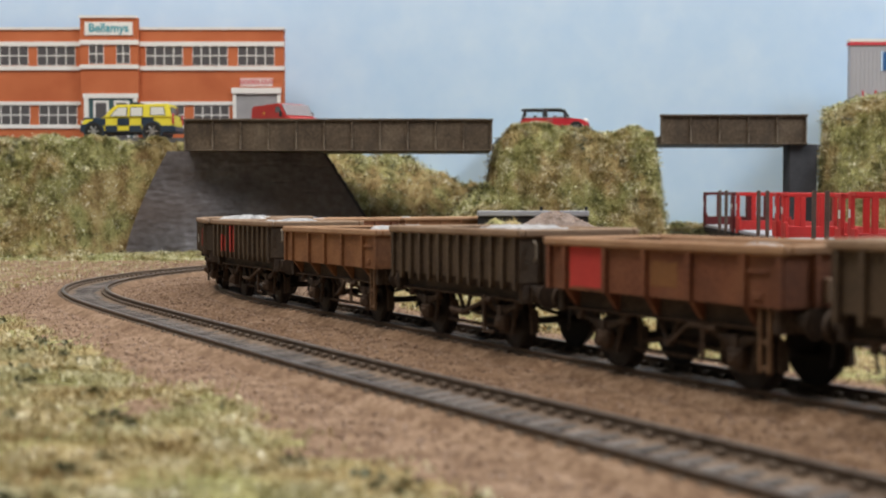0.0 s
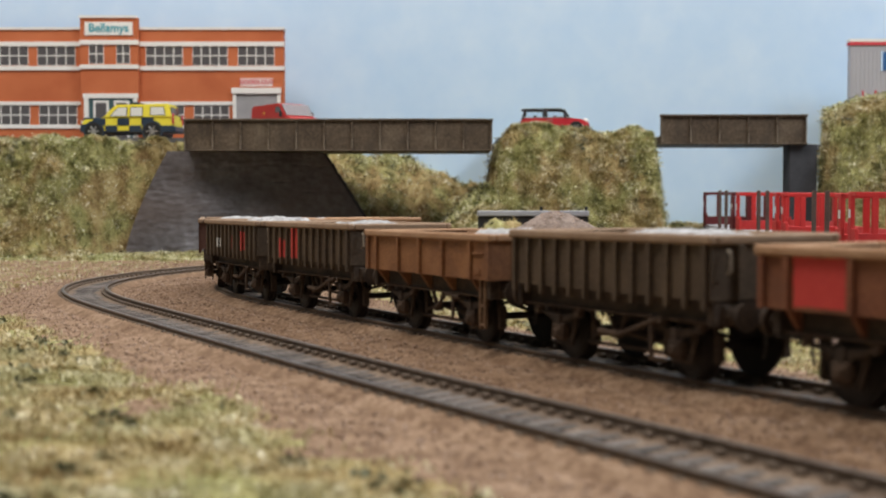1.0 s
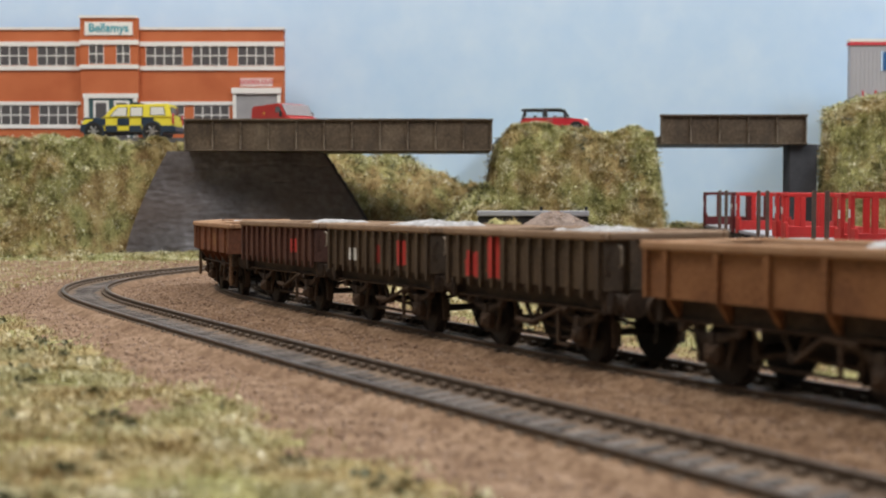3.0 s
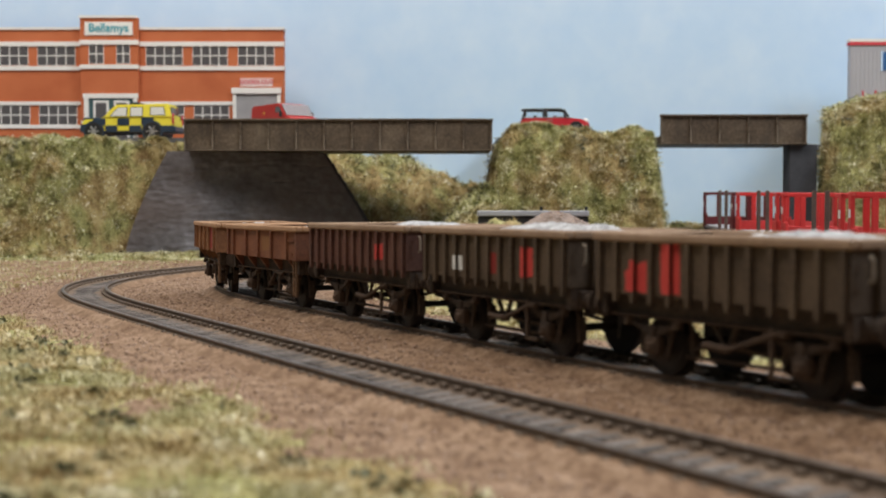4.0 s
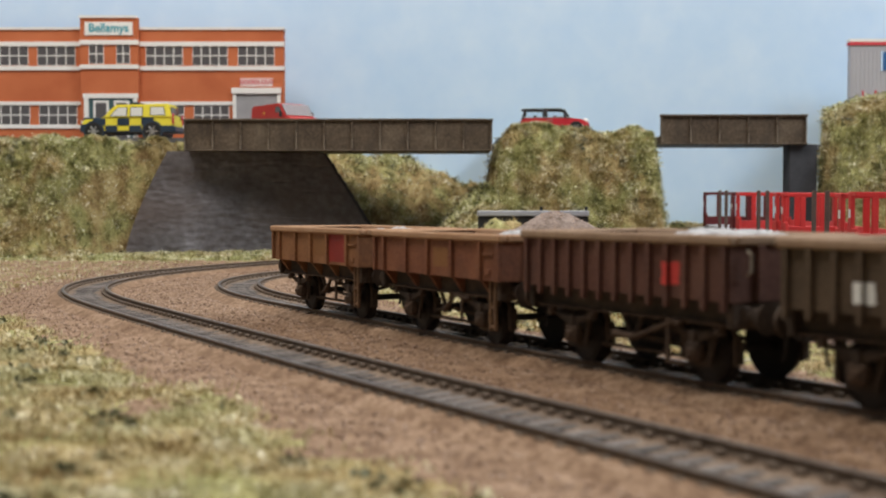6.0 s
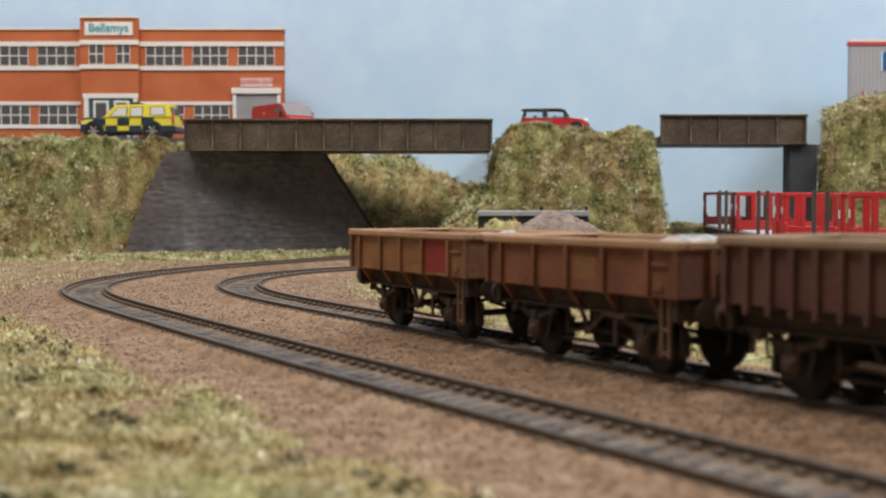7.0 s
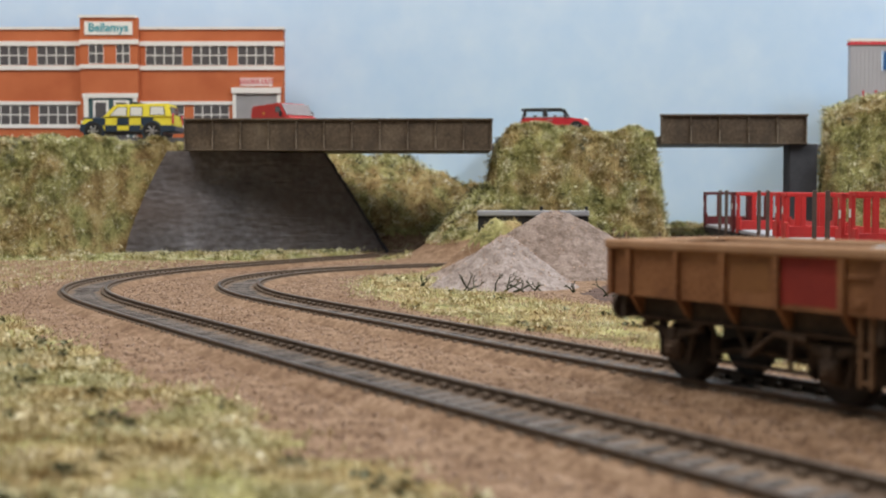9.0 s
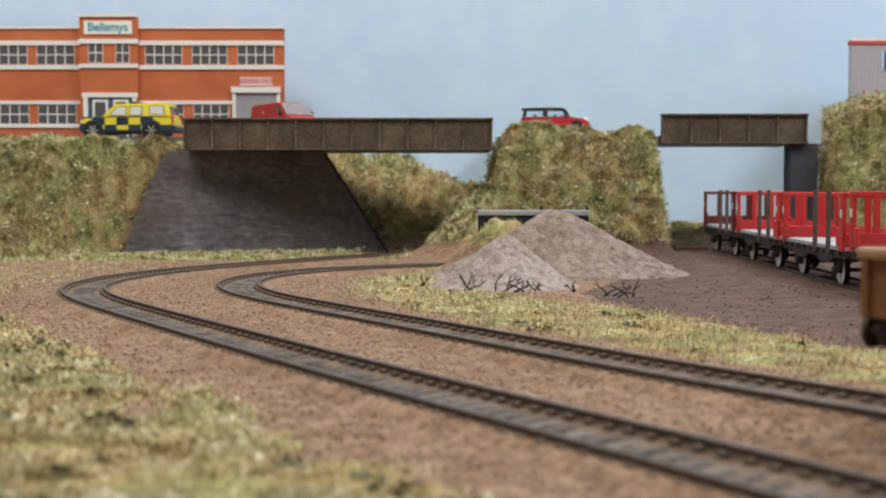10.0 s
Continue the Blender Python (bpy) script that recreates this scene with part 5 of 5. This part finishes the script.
def off_roader(at, turn):
    """Nose towards -x."""
    ob = thing("off_roader", "yellow and navy chequered emergency off-roader parked on the bank", "car", at=at, turn=turn)
    body = part("body", shell([(-31, 5), (-31.5, 9), (-30, 13.4), (-16, 14.6), (31, 14.6), (31.8, 9), (31.2, 5)], 12.0, 0.06, 0.9), M_YELLOW, ob, smooth=False)
    cabin = part("cabin", shell([(-17, 14.0), (-9, 23.2), (28, 23.8), (30.5, 14.0)], 11.6, 0.16, 0.9), M_YELLOW, ob)
    for x0, x1, z0, z1 in ((-23.0, -14.6, 9.2, 14.0), (-14.6, -6.4, 4.4, 9.2), (-6.4, 1.6, 9.2, 14.0), (1.6, 10.0, 4.4, 9.2), (10.0, 18.2, 9.2, 14.4), (-31.6, -27.5, 4.6, 10.0), (23.0, 31.6, 4.6, 9.0)):
        part("chequer", slab(x0, x1, -12.15, 12.15, z0, z1, 0.2), M_NAVY, body, "navy blue square")
    part("bonnet", slab(-30.5, -17, -10.5, 10.5, 13.0, 14.7, 0.5), M_NAVY, body, "navy bonnet")
    for outline in ([(-11.2, 15.6), (-6.4, 21.0), (-0.4, 21.2), (-0.4, 15.6)], [(2.6, 15.6), (2.6, 21.2), (10.4, 21.2), (10.4, 15.6)], [(16.2, 16.2), (16.2, 21.4), (24.6, 21.4), (25.8, 16.2)]):
        cx, cz = sum(p[0] for p in outline) / 4, sum(p[1] for p in outline) / 4
        # the brightness behind the windows is painted on opaque panes
        for grow, half, mat, name, words in ((1.12, 11.18, M_BLACK, "window_seal", "black window seal"), (1.0, 11.28, M_BRIGHTVIEW, "side_window", "opaque side window coloured like the bright view behind")):
            bm = bmesh.new()
            prism(bm, [(cx + grow * (px - cx), cz + grow * (pz - cz)) for px, pz in outline], -half, half)
            for v in bm.verts:
                v.co.y *= 1.035 - 0.14 * (v.co.z - 15.2) / 9
            part(name, bm, mat, cabin, words)
    bm = bmesh.new()
    prism(bm, [(-16.6, 15.0), (-9.6, 22.6), (-9.2, 22.4), (-16.0, 14.8)], -9.5, 9.5)
    part("windscreen", bm, M_CARGLASS, cabin, "dark windscreen")
    part("rear_window", slab(29.0, 29.9, -9, 9, 16, 21.5, 0.2), M_CARGLASS, cabin)
    part("light_bar", slab(1, 7, -8, 8, 23.6, 25.0, 0.4), M_NAVY, cabin, "blue roof light bar")
    part("roof_pod", slab(14, 20, -5, 5, 23.6, 24.6, 0.3), M_WHITE, cabin)
    for x in (-22.5, 17.5):
        bm = bmesh.new()
        disc(bm, x, 0, 5.2, 7.2, 24.5, 24)
        part("wheel_arch", bm, M_NAVY, body, "navy wheel arch")
        bm = bmesh.new()
        disc(bm, x, 0, 5.2, 6.1, 24.8, 24)
        part("wheel_well", bm, M_BLACK, body, "black wheel well")
    for s in (-1, 1):
        part("tail_lamp", slab(31.0, 32.0, s * 10.8 - 1, s * 10.8 + 1, 10, 17, 0.3), M_SIGNRED, body, "red tail lamp")
        part("headlamp", slab(-31.8, -30.6, s * 8.5 - 2, s * 8.5 + 2, 10.4, 12.6, 0.3), M_WHITE, body, "clear headlamp")
    part("sill", slab(-15, 15, -12.2, 12.2, 4.0, 5.4, 0.3), M_BLACK, body)
    part("bumper", slab(-32.4, -30, -11.5, 11.5, 5, 8.2, 0.5), M_NAVY, body)
    part("bumper", slab(30.6, 32.8, -11.5, 11.5, 5, 8.6, 0.5), M_NAVY, body)
    car_wheels(ob, (-22.5, 17.5), 5.2, 11.2, M_SILVER)
    return ob


def mini_car(at, turn):
    """Nose towards +x."""
    ob = thing("hatchback", "small red hatchback with a black roof parked on the mound", "car", at=at, turn=turn)
    body = part("body", shell([(-24.5, 4), (-25, 8), (-23, 11.6), (10, 12.0), (22, 10.4), (24.6, 8), (24.6, 4)], 10.6, 0.08, 0.9), M_CARRED, ob)
    cabin = part("roof", shell([(-21.8, 17.3), (-20.8, 18.5), (4.0, 18.7), (8.0, 17.3)], 8.7, 0.06, 0.35), M_BLACK, ob, "black roof")
    part("spoiler", slab(-23.6, -20.4, -7.6, 7.6, 17.5, 18.3, 0.2), M_BLACK, cabin)
    part("dashboard", slab(3.5, 8.6, -8.2, 8.2, 11.4, 13.0, 0.4), M_BLACK, body)
    for x in (-14.0, 0.5):
        part("car_seat", slab(x - 1.3, x + 1.3, -7.0, 7.0, 11.2, 13.6, 0.5), M_BLACK, body, "low black seat back")
    for s in (-1, 1):
        for name, line in (("rear_pillar", [(-23.6, 11.6), (-20.6, 11.6), (-19.6, 17.6), (-21.6, 17.6)]), ("middle_pillar", [(-8.4, 11.6), (-5.0, 11.6), (-5.2, 17.6), (-8.0, 17.6)]), ("front_pillar", [(9.4, 11.6), (11.0, 11.6), (7.4, 17.7), (5.9, 17.6)])):
            bm = bmesh.new()
            prism(bm, line, s * 9.4, s * 8.7)
            for v in bm.verts:
                v.co.y *= 1.0 - 0.08 * (v.co.z - 11.5) / 6
            part(name, bm, M_BLACK, cabin, "black window pillar")
        bm = bmesh.new()
        prism(bm, [(-20.8, 11.8), (9.4, 11.8), (6.2, 17.4), (-19.8, 17.4)], s * 8.8, s * 8.9)
        for v in bm.verts:
            v.co.y *= 1.0 - 0.08 * (v.co.z - 11.5) / 6
        part("side_window", bm, M_CLEAR, cabin, "clear side window")
        part("chrome_line", slab(-22.5, 10.0, s * 9.9 - 0.2, s * 9.9 + 0.2, 11.7, 12.3, 0.1), M_SILVER, body, "thin bright waist line")
        part("door_handle", slab(-5.2, -1.6, s * 10.55 - 0.2, s * 10.55 + 0.2, 9.6, 10.3, 0.1), M_SILVER, body)
        bm = bmesh.new()
        bmesh.ops.create_uvsphere(bm, u_segments=12, v_segments=8, radius=2.0, matrix=Matrix.Translation((22.0, s * 8.0, 9.6)))
        part("headlamp", bm, M_WHITE, body, "round white headlamp", True)
        part("mirror", slab(6.4, 8.2, s * 10.6 - 1, s * 10.6 + 1, 11.8, 13.8, 0.4), M_BLACK, body)
    part("stripe", slab(-24, 24, -10.75, 10.75, 5.4, 6.2, 0.1), M_BLACK, body)
    for x in (-15, 15):
        bm = bmesh.new()
        disc(bm, x, 0, 4.2, 5.2, 21.4, 24)
        part("wheel_arch", bm, M_BLACK, body, "black wheel arch")
    car_wheels(ob, (-15, 15), 4.2, 9.4, M_SILVER)
    return ob


def red_van(at, turn):
    """Nose towards +x."""
    ob = thing("van", "red delivery van parked on the bridge road", "van", at=at, turn=turn)
    body = part("body", shell([(-33, 5), (-33, 25.0), (-31, 26.2), (8.5, 26.4), (13.5, 24.8), (21.5, 16.4), (31, 13.6), (32.5, 9), (32, 5)], 12.6, 0.10, 0.9), M_VANRED, ob)
    bm = bmesh.new()
    prism(bm, [(13.6, 24.9), (21.6, 16.6), (20.8, 16.3), (12.8, 24.7)], -10.8, 10.8)
    for v in bm.verts:
        v.co.x += 0.5
        v.co.z += 0.4
    part("windscreen", bm, M_PALEGLASS, body, "pale reflecting windscreen")
    for s in (-1, 1):
        bm = bmesh.new()
        prism(bm, [(6, 16.6), (6, 23.6), (12.2, 23.6), (17.2, 16.6)], s * 11.75, s * 11.6)
        part("side_window", bm, M_CARGLASS, body, "dark cab window")
        part("mirror", slab(15.5, 17.0, s * 13.2 - 1.0, s * 13.2 + 1.0, 16, 20, 0.3), M_BLACK, body)
        part("headlamp", slab(31.2, 32.4, s * 9.6 - 1.8, s * 9.6 + 1.8, 9.6, 12.4, 0.3), M_WHITE, body)
    bm = bmesh.new()
    bmesh.ops.create_uvsphere(bm, u_segments=12, v_segments=8, radius=2.0, matrix=Matrix.Translation((-12, -11.4, 19)) @ Matrix.Diagonal((1, 0.2, 1.5, 1)))
    part("emblem", bm, M_YELLOW, body, "small yellow emblem")
    part("bumper", slab(30, 33.6, -11.8, 11.8, 4.6, 7.6, 0.6), M_BLACK, body)
    car_wheels(ob, (-20, 21), 4.8, 10.8, M_SILVER)
    return ob


GROW = Matrix.Diagonal((1.07, 1.07, 1.07, 1))
off_roader((-226, 886, ROAD_Z - 1.0), -4).matrix_basis @= GROW
mini_car((80, 876, ROAD_Z + 2.0), -3)
red_van((-117, 905, ROAD_Z), -54)


# ---------------------------------------------------------------- movement
def motions():
    for n, wagon in enumerate(WAGONS):
        rows = []
        for i in range(41):
            t = i * 0.25
            s = CENTRES[n] + SPEED * t
            x0, y0, _ = TRAIN_LINE.at(s - 18.5)
            x1, y1, _ = TRAIN_LINE.at(s + 19.5)
            turn = math.degrees(math.atan2(y1 - y0, x1 - x0))
            f = 18.5 / 38.0
            rows.append((t, pose((x0 + (x1 - x0) * f) * MM, (y0 + (y1 - y0) * f) * MM, 0, 0, 0, turn)))
        walk(wagon, rows)


motions()
